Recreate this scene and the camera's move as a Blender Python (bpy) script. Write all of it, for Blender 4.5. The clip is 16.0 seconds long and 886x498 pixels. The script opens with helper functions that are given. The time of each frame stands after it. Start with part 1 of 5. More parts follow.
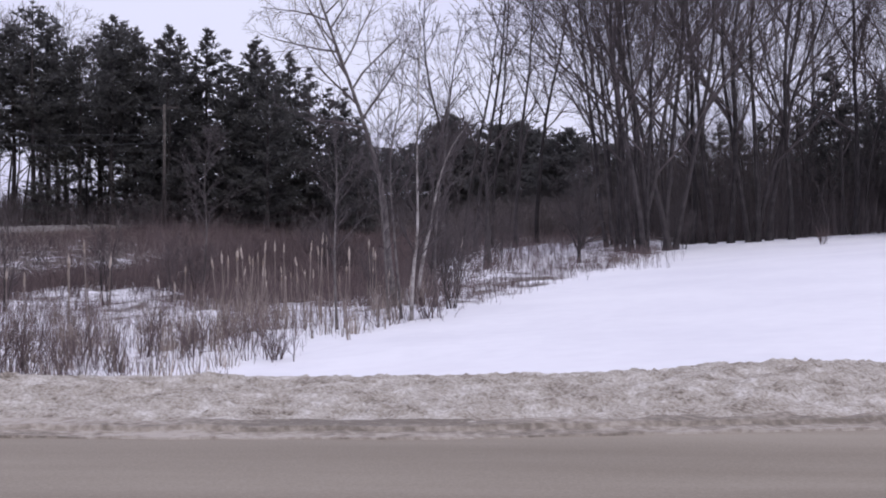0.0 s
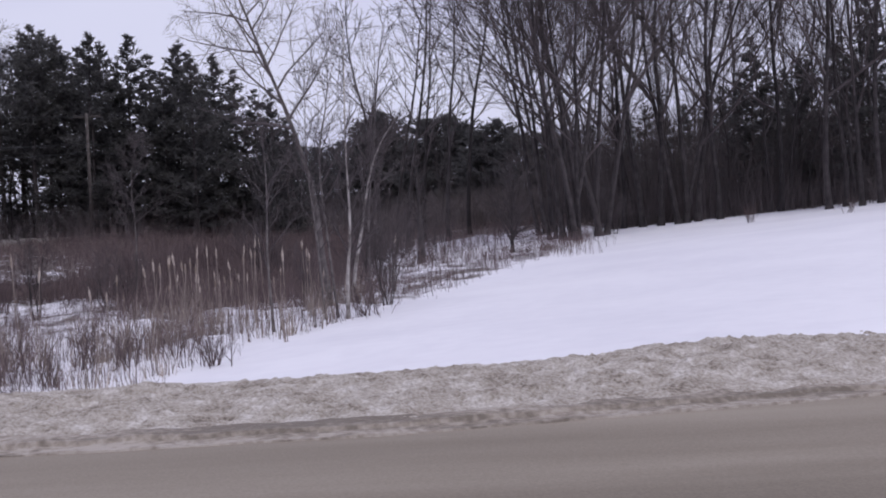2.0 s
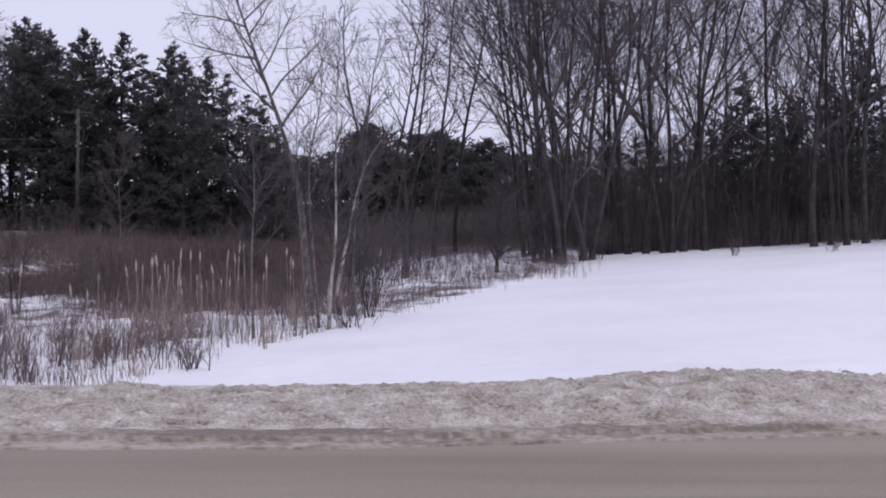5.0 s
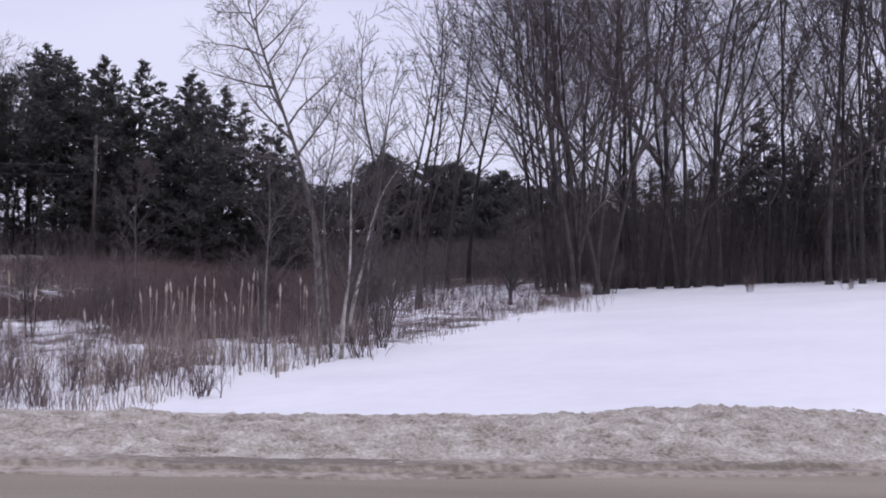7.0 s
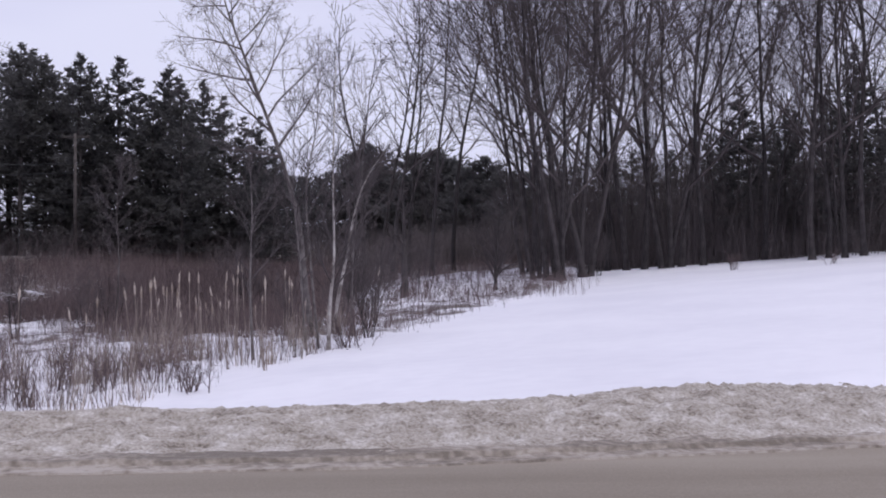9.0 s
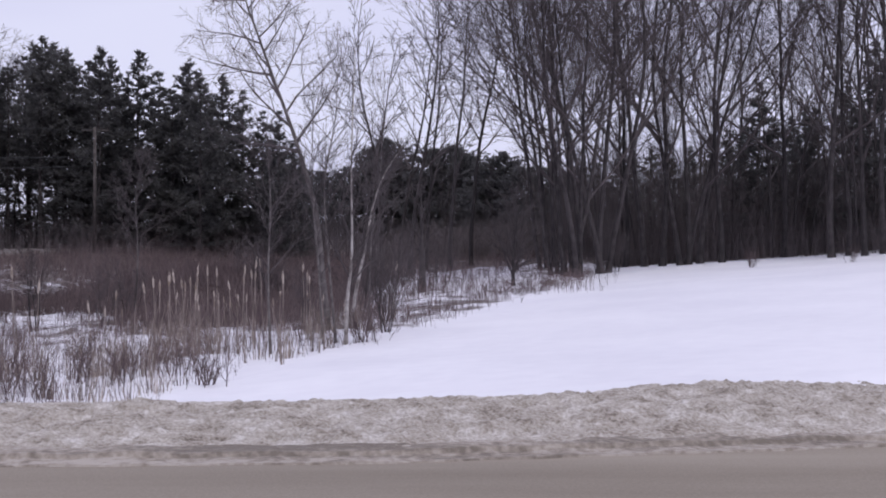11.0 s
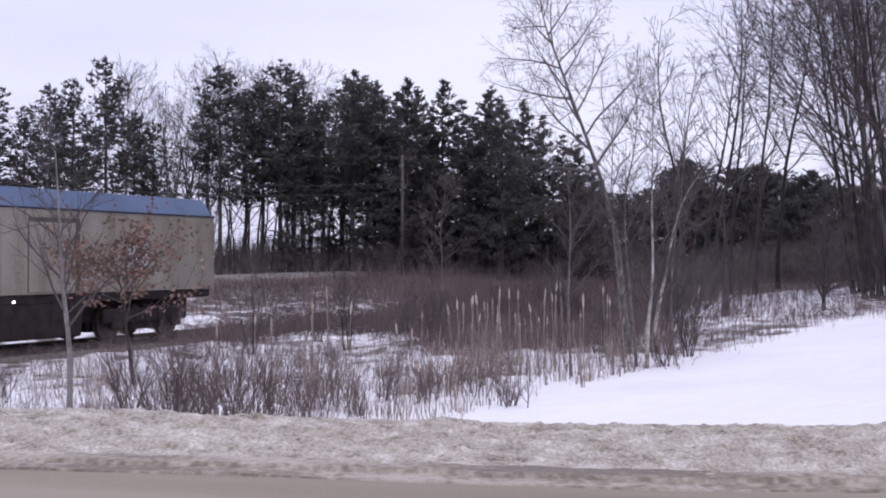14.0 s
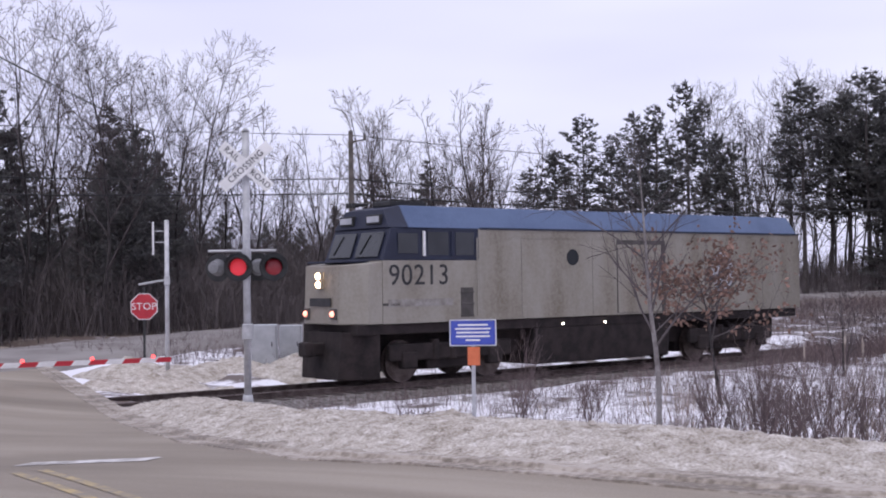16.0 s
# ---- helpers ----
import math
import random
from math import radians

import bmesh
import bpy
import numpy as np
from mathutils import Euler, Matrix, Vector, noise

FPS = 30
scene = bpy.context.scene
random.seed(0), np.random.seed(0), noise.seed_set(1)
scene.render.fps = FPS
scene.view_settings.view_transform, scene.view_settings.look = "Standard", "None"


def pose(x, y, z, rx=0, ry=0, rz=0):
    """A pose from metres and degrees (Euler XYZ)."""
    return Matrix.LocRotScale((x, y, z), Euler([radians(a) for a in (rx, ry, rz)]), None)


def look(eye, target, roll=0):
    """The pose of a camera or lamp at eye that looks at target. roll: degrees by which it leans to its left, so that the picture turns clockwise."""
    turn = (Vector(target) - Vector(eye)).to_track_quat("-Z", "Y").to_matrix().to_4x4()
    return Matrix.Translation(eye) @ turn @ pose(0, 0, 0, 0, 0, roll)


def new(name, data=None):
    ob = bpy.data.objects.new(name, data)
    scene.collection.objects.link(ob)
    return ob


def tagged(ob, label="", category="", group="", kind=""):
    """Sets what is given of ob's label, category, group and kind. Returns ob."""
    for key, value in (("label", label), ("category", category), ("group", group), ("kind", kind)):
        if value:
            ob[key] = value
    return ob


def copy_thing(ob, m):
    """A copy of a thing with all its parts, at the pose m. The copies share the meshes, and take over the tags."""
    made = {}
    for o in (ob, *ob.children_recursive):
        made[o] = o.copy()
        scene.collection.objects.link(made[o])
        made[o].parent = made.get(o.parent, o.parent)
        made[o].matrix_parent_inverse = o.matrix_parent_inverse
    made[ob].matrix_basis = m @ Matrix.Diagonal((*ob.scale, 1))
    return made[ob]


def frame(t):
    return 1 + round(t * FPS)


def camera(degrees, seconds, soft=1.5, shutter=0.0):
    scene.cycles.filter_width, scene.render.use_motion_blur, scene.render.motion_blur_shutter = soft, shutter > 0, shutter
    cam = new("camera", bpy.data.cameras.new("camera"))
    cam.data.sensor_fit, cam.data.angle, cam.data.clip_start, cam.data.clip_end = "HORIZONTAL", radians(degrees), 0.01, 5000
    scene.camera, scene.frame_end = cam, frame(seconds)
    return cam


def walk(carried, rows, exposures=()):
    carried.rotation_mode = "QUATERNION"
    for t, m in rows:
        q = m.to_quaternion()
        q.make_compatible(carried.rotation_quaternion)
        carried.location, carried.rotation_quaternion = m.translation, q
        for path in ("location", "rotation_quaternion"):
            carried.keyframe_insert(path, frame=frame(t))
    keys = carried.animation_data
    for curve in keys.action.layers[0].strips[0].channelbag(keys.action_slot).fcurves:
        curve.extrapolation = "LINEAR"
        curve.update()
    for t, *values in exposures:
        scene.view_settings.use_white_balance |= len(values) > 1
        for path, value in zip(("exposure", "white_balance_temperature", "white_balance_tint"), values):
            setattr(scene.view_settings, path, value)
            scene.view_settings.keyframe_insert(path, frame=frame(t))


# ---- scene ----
cam = camera(40.0, 16.0, soft=1.9)
EXPOSURES = [(0.0, 0.05), (1.0, -0.16), (3.7, -0.16), (6.5, -0.02), (9.0, -0.05), (12.0, -0.02), (12.7, 0.12), (14.5, 0.22), (16.0, 0.24)]
# seconds, yaw, pitch, roll of the camera turning on the spot beside the road
TURNS = [
    (0.0, 0.01, -1.71, -0.38),
    (0.5, -3.16, -2.13, -0.44),
    (1.0, -4.32, -2.24, 1.11),
    (1.5, -4.51, -2.32, 2.37),
    (2.0, -3.20, -2.00, 2.38),
    (2.5, -2.97, -1.61, 0.33),
    (3.0, -3.60, -1.87, 1.58),
    (3.5, -3.83, -2.03, 1.20),
    (6.0, -3.63, -0.11, -1.49),
    (6.5, -3.39, 0.32, -1.14),
    (7.0, -3.15, 0.22, -1.82),
    (7.5, -3.30, 0.09, -0.99),
    (8.0, -3.43, 0.07, -0.58),
    (8.5, -3.76, -0.13, -0.67),
    (9.0, -3.91, -0.36, 0.01),
    (11.5, -2.35, -0.58, -0.75),
    (12.0, -0.02, -0.35, -1.69),
    (12.5, 2.46, 0.14, -2.33),
    (13.0, 5.18, 0.26, -0.74),
    (13.5, 8.19, 0.32, -0.42),
    (14.0, 10.98, 0.43, -0.15),
    (14.5, 15.79, 0.77, -0.07),
    (15.0, 22.59, 0.78, 0.48),
    (15.5, 29.55, 1.05, 0.56),
    (16.0, 37.95, 1.51, 0.82),
]
walk(cam, [(t, pose(0, 0, 1.6, 90 + pitch, roll, yaw)) for t, yaw, pitch, roll in TURNS], EXPOSURES)

# ---- world and light: an even winter overcast ----
world = bpy.data.worlds.new("overcast")
scene.world = world
world.use_nodes = True
wn, wl = world.node_tree.nodes, world.node_tree.links
wn.clear()
w_out = wn.new("ShaderNodeOutputWorld")
w_bg = wn.new("ShaderNodeBackground")
w_sky = wn.new("ShaderNodeTexSky")
w_sky.sky_type, w_sky.sun_disc = "NISHITA", False
w_sky.sun_elevation, w_sky.sun_rotation = radians(67), radians(155)
w_gain = wn.new("ShaderNodeMix")
w_gain.data_type, w_gain.blend_type = "RGBA", "MULTIPLY"
w_gain.inputs[0].default_value = 1.0
w_gain.inputs[7].default_value = (0.10, 0.10, 0.10, 1)
w_co = wn.new("ShaderNodeTexCoord")
w_map = wn.new("ShaderNodeMapping")
w_map.inputs["Scale"].default_value = (1.0, 1.0, 5.0)
w_noise = wn.new("ShaderNodeTexNoise")
w_noise.inputs["Scale"].default_value = 1.6
w_noise.inputs["Detail"].default_value = 3.0
w_ramp = wn.new("ShaderNodeValToRGB")
w_ramp.color_ramp.elements[0].position, w_ramp.color_ramp.elements[1].position = 0.35, 0.68
w_ramp.color_ramp.elements[0].color = (0.635, 0.63, 0.885, 1)
w_ramp.color_ramp.elements[1].color = (0.79, 0.79, 1.01, 1)
w_mix = wn.new("ShaderNodeMix")
w_mix.data_type = "RGBA"
w_mix.inputs[0].default_value = 0.93
wl.new(w_co.outputs["Generated"], w_map.inputs["Vector"])
wl.new(w_map.outputs["Vector"], w_noise.inputs["Vector"])
wl.new(w_noise.outputs["Fac"], w_ramp.inputs["Fac"])
wl.new(w_sky.outputs["Color"], w_gain.inputs[6])
wl.new(w_gain.outputs[2], w_mix.inputs[6])
wl.new(w_ramp.outputs["Color"], w_mix.inputs[7])
wl.new(w_mix.outputs[2], w_bg.inputs["Color"])
w_bg.inputs["Strength"].default_value = 1.0
wl.new(w_bg.outputs["Background"], w_out.inputs["Surface"])

sun = new("sun", bpy.data.lights.new("sun", "SUN"))
sun.data.energy, sun.data.angle, sun.data.color = 0.95, radians(30), (1.0, 0.97, 0.95)
sun.matrix_world = look((0, 0, 60), (-7, 15, 20))


# ---- materials ----
def material(name, colours, scale=6.0, rough=0.85, bump=0.3, fine=40.0, metal=0.0, spread=(0.35, 0.65), per_object=0.0, bump_distance=0.02, weight=0.4, stretch=(1, 1, 1)):
    """Two colours broken up by noise at two sizes, with fine relief."""
    m = bpy.data.materials.new(name)
    m.use_nodes = True
    n, l = m.node_tree.nodes, m.node_tree.links
    b = n["Principled BSDF"]
    b.inputs["Roughness"].default_value, b.inputs["Metallic"].default_value = rough, metal
    co = n.new("ShaderNodeTexCoord")
    big, small = n.new("ShaderNodeTexNoise"), n.new("ShaderNodeTexNoise")
    big.inputs["Scale"].default_value, big.inputs["Detail"].default_value = scale, 6
    small.inputs["Scale"].default_value, small.inputs["Detail"].default_value = fine, 4
    add = n.new("ShaderNodeMath")
    add.operation = "MULTIPLY_ADD"
    add.inputs[1].default_value, add.inputs[2].default_value = weight, -weight / 2
    tot = n.new("ShaderNodeMath")
    ramp = n.new("ShaderNodeValToRGB")
    e = ramp.color_ramp.elements
    e[0].position, e[1].position = spread
    e[0].color, e[1].color = (*colours[0], 1), (*colours[-1], 1)
    for i, c in enumerate(colours[1:-1]):
        k = e.new(spread[0] + (spread[1] - spread[0]) * (i + 1) / (len(colours) - 1))
        k.color = (*c, 1)
    run = n.new("ShaderNodeMapping")
    run.inputs["Scale"].default_value = stretch
    l.new(co.outputs["Object"], run.inputs["Vector"])
    l.new(run.outputs["Vector"], big.inputs["Vector"])
    l.new(co.outputs["Object"], small.inputs["Vector"])
    l.new(small.outputs["Fac"], add.inputs[0])
    l.new(add.outputs[0], tot.inputs[0])
    l.new(big.outputs["Fac"], tot.inputs[1])
    last = tot
    if per_object:
        info = n.new("ShaderNodeObjectInfo")
        ma = n.new("ShaderNodeMath")
        ma.operation = "MULTIPLY_ADD"
        ma.inputs[1].default_value = per_object
        l.new(info.outputs["Random"], ma.inputs[0])
        l.new(tot.outputs[0], ma.inputs[2])
        mb = n.new("ShaderNodeMath")
        mb.operation = "SUBTRACT"
        mb.inputs[1].default_value = per_object / 2
        l.new(ma.outputs[0], mb.inputs[0])
        last = mb
    l.new(last.outputs[0], ramp.inputs["Fac"])
    l.new(ramp.outputs["Color"], b.inputs["Base Color"])
    if bump:
        bu = n.new("ShaderNodeBump")
        bu.inputs["Strength"].default_value, bu.inputs["Distance"].default_value = bump, bump_distance
        l.new(tot.outputs[0], bu.inputs["Height"])
        l.new(bu.outputs["Normal"], b.inputs["Normal"])
    return m


def islands(m, amount=0.5):
    """Lets each joined piece of a mesh differ a little in tone."""
    n, l = m.node_tree.nodes, m.node_tree.links
    b = n["Principled BSDF"]
    src = b.inputs["Base Color"].links[0].from_socket
    g = n.new("ShaderNodeNewGeometry")
    mr = n.new("ShaderNodeMapRange")
    mr.inputs["To Min"].default_value, mr.inputs["To Max"].default_value = 1 - amount, 1 + amount
    mx = n.new("ShaderNodeMix")
    mx.data_type, mx.blend_type = "RGBA", "MULTIPLY"
    mx.inputs[0].default_value = 1
    l.new(g.outputs["Random Per Island"], mr.inputs["Value"])
    l.new(src, mx.inputs[6])
    l.new(mr.outputs["Result"], mx.inputs[7])
    l.new(mx.outputs[2], b.inputs["Base Color"])
    return m


def glow(name, colour, strength):
    m = bpy.data.materials.new(name)
    m.use_nodes = True
    b = m.node_tree.nodes["Principled BSDF"]
    b.inputs["Base Color"].default_value = (*colour, 1)
    b.inputs["Emission Color"].default_value = (*colour, 1)
    b.inputs["Emission Strength"].default_value = strength
    return m


SNOW = material("snow", [(0.80, 0.79, 0.83), (0.88, 0.87, 0.90)], 0.25, 0.6, 0.25, 3.0, bump_distance=0.05)
DIRTY = material("dirty snow", [(0.18, 0.147, 0.114), (0.38, 0.333, 0.28), (0.515, 0.467, 0.41), (0.70, 0.66, 0.615)], 4.5, 0.85, 0.9, 30.0, spread=(0.2, 0.76), bump_distance=0.05, weight=0.9)
SLUSH = material("sandy slush", [(0.17, 0.14, 0.108), (0.29, 0.246, 0.198), (0.42, 0.37, 0.315)], 2.2, 0.6, 0.8, 14.0, bump_distance=0.04, weight=0.8, stretch=(0.3, 1, 1))
ASPHALT = material("salted asphalt", [(0.165, 0.136, 0.100), (0.235, 0.197, 0.150), (0.315, 0.270, 0.212)], 0.9, 0.7, 0.2, 60.0, spread=(0.3, 0.7), bump_distance=0.004, stretch=(0.10, 1, 1))
FAR_ASPHALT = material("far salted asphalt", [(0.17, 0.15, 0.14), (0.26, 0.24, 0.225)], 0.5, 0.8, 0.1)
BARK = material("grey bark", [(0.024, 0.020, 0.020), (0.042, 0.035, 0.035), (0.068, 0.058, 0.057)], 3.0, 0.95, 0.6, 25.0, per_object=0.25)
TWIG = material("bare twigs", [(0.060, 0.049, 0.049), (0.112, 0.093, 0.093)], 2.0, 0.95, 0.0, per_object=0.3)
PALE_BARK = material("pale birch bark", [(0.14, 0.12, 0.11), (0.33, 0.30, 0.28), (0.48, 0.45, 0.42)], 5.0, 0.8, 0.4, 30.0)
PINE_BARK = material("pine bark", [(0.05, 0.042, 0.04), (0.10, 0.085, 0.08)], 4.0, 0.95, 0.5, 30.0)
NEEDLE = islands(material("pine needles", [(0.112, 0.110, 0.110), (0.15, 0.146, 0.140)], 1.5, 0.9, 0.0, per_object=0.3), 0.25)
nn, nl = NEEDLE.node_tree.nodes, NEEDLE.node_tree.links
thin_leaf, both = nn.new("ShaderNodeBsdfTranslucent"), nn.new("ShaderNodeMixShader")
both.inputs[0].default_value = 0.6
nl.new(nn["Principled BSDF"].inputs["Base Color"].links[0].from_socket, thin_leaf.inputs["Color"])
nl.new(nn["Principled BSDF"].outputs["BSDF"], both.inputs[1])
nl.new(thin_leaf.outputs["BSDF"], both.inputs[2])
nl.new(both.outputs["Shader"], nn["Material Output"].inputs["Surface"])
REED = islands(material("dry reeds", [(0.14, 0.11, 0.095), (0.26, 0.215, 0.185), (0.42, 0.36, 0.31)], 2.0, 0.9, 0.0), 0.55)
FLUFF = material("cattail fluff", [(0.22, 0.17, 0.135), (0.48, 0.41, 0.35)], 9.0, 0.95, 0.5, 40.0, per_object=0.3)
BRUSH = islands(material("red brown brush", [(0.102, 0.074, 0.072), (0.168, 0.124, 0.120)], 0.6, 0.95, 0.0), 0.4)
OAK_LEAF = islands(material("dead oak leaves", [(0.13, 0.076, 0.056), (0.22, 0.135, 0.105)], 3.0, 0.9, 0.0), 0.4)
UNDER = islands(material("dark understorey twigs", [(0.080, 0.066, 0.065), (0.132, 0.110, 0.108)], 0.8, 0.95, 0.0), 0.35)


# ---- building helpers ----
def mesh(name, verts, faces, mat, smooth=False):
    me = bpy.data.meshes.new(name)
    me.from_pydata(verts, [], faces)
    me.materials.append(mat)
    if smooth:
        me.polygons.foreach_set("use_smooth", [True] * len(me.polygons))
    me.update()
    return me


def part(name, me, parent=None, label="", m=None):
    """Links a mesh as one object, under a thing where one is given."""
    ob = new(name, me)
    if m is not None:
        ob.matrix_basis = m
    if parent is not None:
        ob.parent = parent
    if label:
        tagged(ob, label)
    return ob


def thing(name, label, category, group="", kind="", m=None, me=None):
    ob = new(name, me)
    if m is not None:
        ob.matrix_basis = m
    return tagged(ob, label, category, group, kind)


def bm_mesh(name, bm, mat, smooth=False):
    me = bpy.data.meshes.new(name)
    bmesh.ops.recalc_face_normals(bm, faces=bm.faces)
    bm.to_mesh(me)
    bm.free()
    for q in (mat if isinstance(mat, (list, tuple)) else [mat]):
        me.materials.append(q)
    if smooth:
        me.polygons.foreach_set("use_smooth", [True] * len(me.polygons))
    return me


def block(bm, size, at=(0, 0, 0), turn=(0, 0, 0), bevel=0.0):
    """A box with its edges eased, added to bm."""
    got = bmesh.ops.create_cube(bm, size=1.0, matrix=pose(*at, *turn) @ Matrix.Diagonal((*size, 1)))
    if bevel:
        edges = list({e for v in got["verts"] for e in v.link_edges})
        bmesh.ops.bevel(bm, geom=edges, offset=bevel, segments=2, affect="EDGES", profile=0.5)


def rod(bm, a, b, r1, r2=None, sides=12):
    a, b = Vector(a), Vector(b)
    r2 = r1 if r2 is None else r2
    m = Matrix.Translation((a + b) / 2) @ (b - a).to_track_quat("Z", "Y").to_matrix().to_4x4()
    bmesh.ops.create_cone(bm, cap_ends=True, segments=sides, radius1=r1, radius2=r2, depth=(b - a).length, matrix=m)


def tube(V, F, pts, radii, sides=4):
    """A tapering tube along pts, added to the lists V and F."""
    base = len(V)
    for i, p in enumerate(pts):
        d = (pts[min(i + 1, len(pts) - 1)] - pts[max(i - 1, 0)]).normalized()
        u = d.cross(Vector((0.31, 0.95, 0.05))).normalized()
        w = d.cross(u)
        for k in range(sides):
            a = 2 * math.pi * k / sides
            V.append(p + (u * math.cos(a) + w * math.sin(a)) * radii[i])
    for i in range(len(pts) - 1):
        for k in range(sides):
            a, b = base + i * sides + k, base + i * sides + (k + 1) % sides
            F.append((a, b, b + sides, a + sides))


def place(az, d):
    """Plan position from a bearing in degrees (0 ahead, right positive) and metres from the standing point."""
    return d * math.sin(radians(az)), d * math.cos(radians(az))


# ---- the lie of the land ----
RAIL_DIR = Vector((0.2517, 0.9678, 0)).normalized()
RAIL_SIDE = Vector((RAIL_DIR.y, -RAIL_DIR.x, 0))
RAIL_MID = Vector((-21.4, 19.2, 0))
ROAD_EDGE = [(400, 30.0), (60, 15.5), (20, 10.9), (4, 9.3), (0, 8.65), (-5, 8.55), (-8.5, 8.75), (-12, 10.2), (-21, 15.4), (-40, 25.8), (-46, 29)]
ROAD_WIDTH = 8.4


def smooth01(x):
    x = min(1.0, max(0.0, x))
    return x * x * (3 - 2 * x)


def edge_y(x):
    for (xa, ya), (xb, yb) in zip(ROAD_EDGE, ROAD_EDGE[1:]):
        if xb <= x <= xa:
            return yb + (ya - yb) * (x - xb) / (xa - xb)
    return ROAD_EDGE[-1][1] if x < 0 else ROAD_EDGE[0][1]


def road_z(x):
    return -0.85 * smooth01((-x - 4) / 17)


def rail_offset(x, y):
    return (Vector((x, y, 0)) - RAIL_MID).dot(RAIL_SIDE)


def bank_side(x, y):
    """Metres to the hill side (positive) of the line where marsh meets open snow."""
    return x - (-3.1 + 0.31 * (y - 12.6))


def ground_z(x, y):
    s = bank_side(x, y)
    yy = min(y, 260)
    z = -0.4 + 0.008 * min(yy, 60)
    z += 0.07 * min(s, 14) if s > 0 else max(0.06 * s, -0.75)
    z += 0.05 * noise.noise((x * 0.35, y * 0.35, 0)) + 0.12 * noise.noise((x * 0.08, y * 0.08, 3))
    if s < 0:
        z += 0.8 * smooth01((y - 38) / 44) * smooth01((x + 1) / 5) * smooth01(-s / 3 + 0.3)
        z += 0.20 * noise.noise((x * 0.8, y * 0.8, 7))
    # railway bed and the land beyond it
    o = rail_offset(x, y)
    bed = smooth01(1 - (abs(o) - 1.9) / 2.2)
    z = z * (1 - bed) + (-1.22) * bed
    if o < -4:
        k = smooth01((-o - 4) / 14)
        z = z * (1 - k) + k * (-0.85 + 0.012 * min(max(y - 18, 0), 130) + 0.08 * noise.noise((x * 0.2, y * 0.2, 1)))
    # under the road and its bank
    k = smooth01((edge_y(x) + 2.4 - y) / 1.6)
    z = z * (1 - k) + k * (road_z(x) - 0.12)
    return z


def axis(stops):
    out = []
    for a, b, step in stops:
        out += list(np.arange(a, b, step))
    return out + [stops[-1][1]]


def sheet(name, xs, ys, height, mat, keep=None):
    nx = len(xs)
    V = [(x, y, height(x, y)) for y in ys for x in xs]
    F = []
    for j in range(len(ys) - 1):
        for i in range(nx - 1):
            if keep is None or keep((xs[i] + xs[i + 1]) / 2, (ys[j] + ys[j + 1]) / 2):
                F.append((j * nx + i, j * nx + i + 1, (j + 1) * nx + i + 1, (j + 1) * nx + i))
    return mesh(name, V, F, mat, True)


def ground_material():
    """Snow, with bare brown litter showing in patches on the marsh side and under the far woods."""
    m = SNOW.copy()
    m.name = "snow and litter"
    n, l = m.node_tree.nodes, m.node_tree.links
    b = n["Principled BSDF"]
    src = b.inputs["Base Color"].links[0].from_socket
    at = n.new("ShaderNodeAttribute")
    at.attribute_name = "litter"
    co = n.new("ShaderNodeTexCoord")
    no = n.new("ShaderNodeTexNoise")
    no.inputs["Scale"].default_value, no.inputs["Detail"].default_value, no.inputs["Roughness"].default_value = 0.9, 8, 0.65
    l.new(co.outputs["Object"], no.inputs["Vector"])
    add = n.new("ShaderNodeMath")
    l.new(at.outputs["Fac"], add.inputs[0])
    l.new(no.outputs["Fac"], add.inputs[1])
    mr = n.new("ShaderNodeMapRange")
    mr.inputs["From Min"].default_value, mr.inputs["From Max"].default_value = 0.94, 1.06
    l.new(add.outputs[0], mr.inputs["Value"])
    mx = n.new("ShaderNodeMix")
    mx.data_type = "RGBA"
    l.new(mr.outputs["Result"], mx.inputs[0])
    l.new(src, mx.inputs[6])
    tone = n.new("ShaderNodeValToRGB")
    tone.color_ramp.elements[0].color, tone.color_ramp.elements[1].color = (0.06, 0.042, 0.036, 1), (0.16, 0.12, 0.095, 1)
    fine = n.new("ShaderNodeTexNoise")
    fine.inputs["Scale"].default_value, fine.inputs["Detail"].default_value = 6, 6
    l.new(co.outputs["Object"], fine.inputs["Vector"])
    l.new(fine.outputs["Fac"], tone.inputs["Fac"])
    l.new(tone.outputs["Color"], mx.inputs[7])
    l.new(mx.outputs[2], b.inputs["Base Color"])
    return m


def litter_amount(x, y):
    s = bank_side(x, y)
    a = 0.0
    if s < 0.6:
        a = 0.31 if y < 24 else 0.42
        if y > 26:
            a += 0.12 * smooth01((y - 26) / 8)
        o = rail_offset(x, y)
        if -4.5 < o < 9 and y < 48:
            a = min(a, 0.44) if y > 24 else 0.46
        if -3.6 < o < -1.6:
            a = 0.5
        if abs(o) < 1.7:
            a = 0.62
        if o < -14:
            a = 0.62
        a *= smooth01((0.6 - s) / 0.6 + 0.5)
        if y > 75:
            a = 0.75
        if 34 < y < 60 and s > -11 and x > 0:
            a = 0.425
    tree_edge = 55 + 0.05 * x
    if y > tree_edge:
        a = max(a, 0.6 * smooth01((y - tree_edge) / 5))
    return a


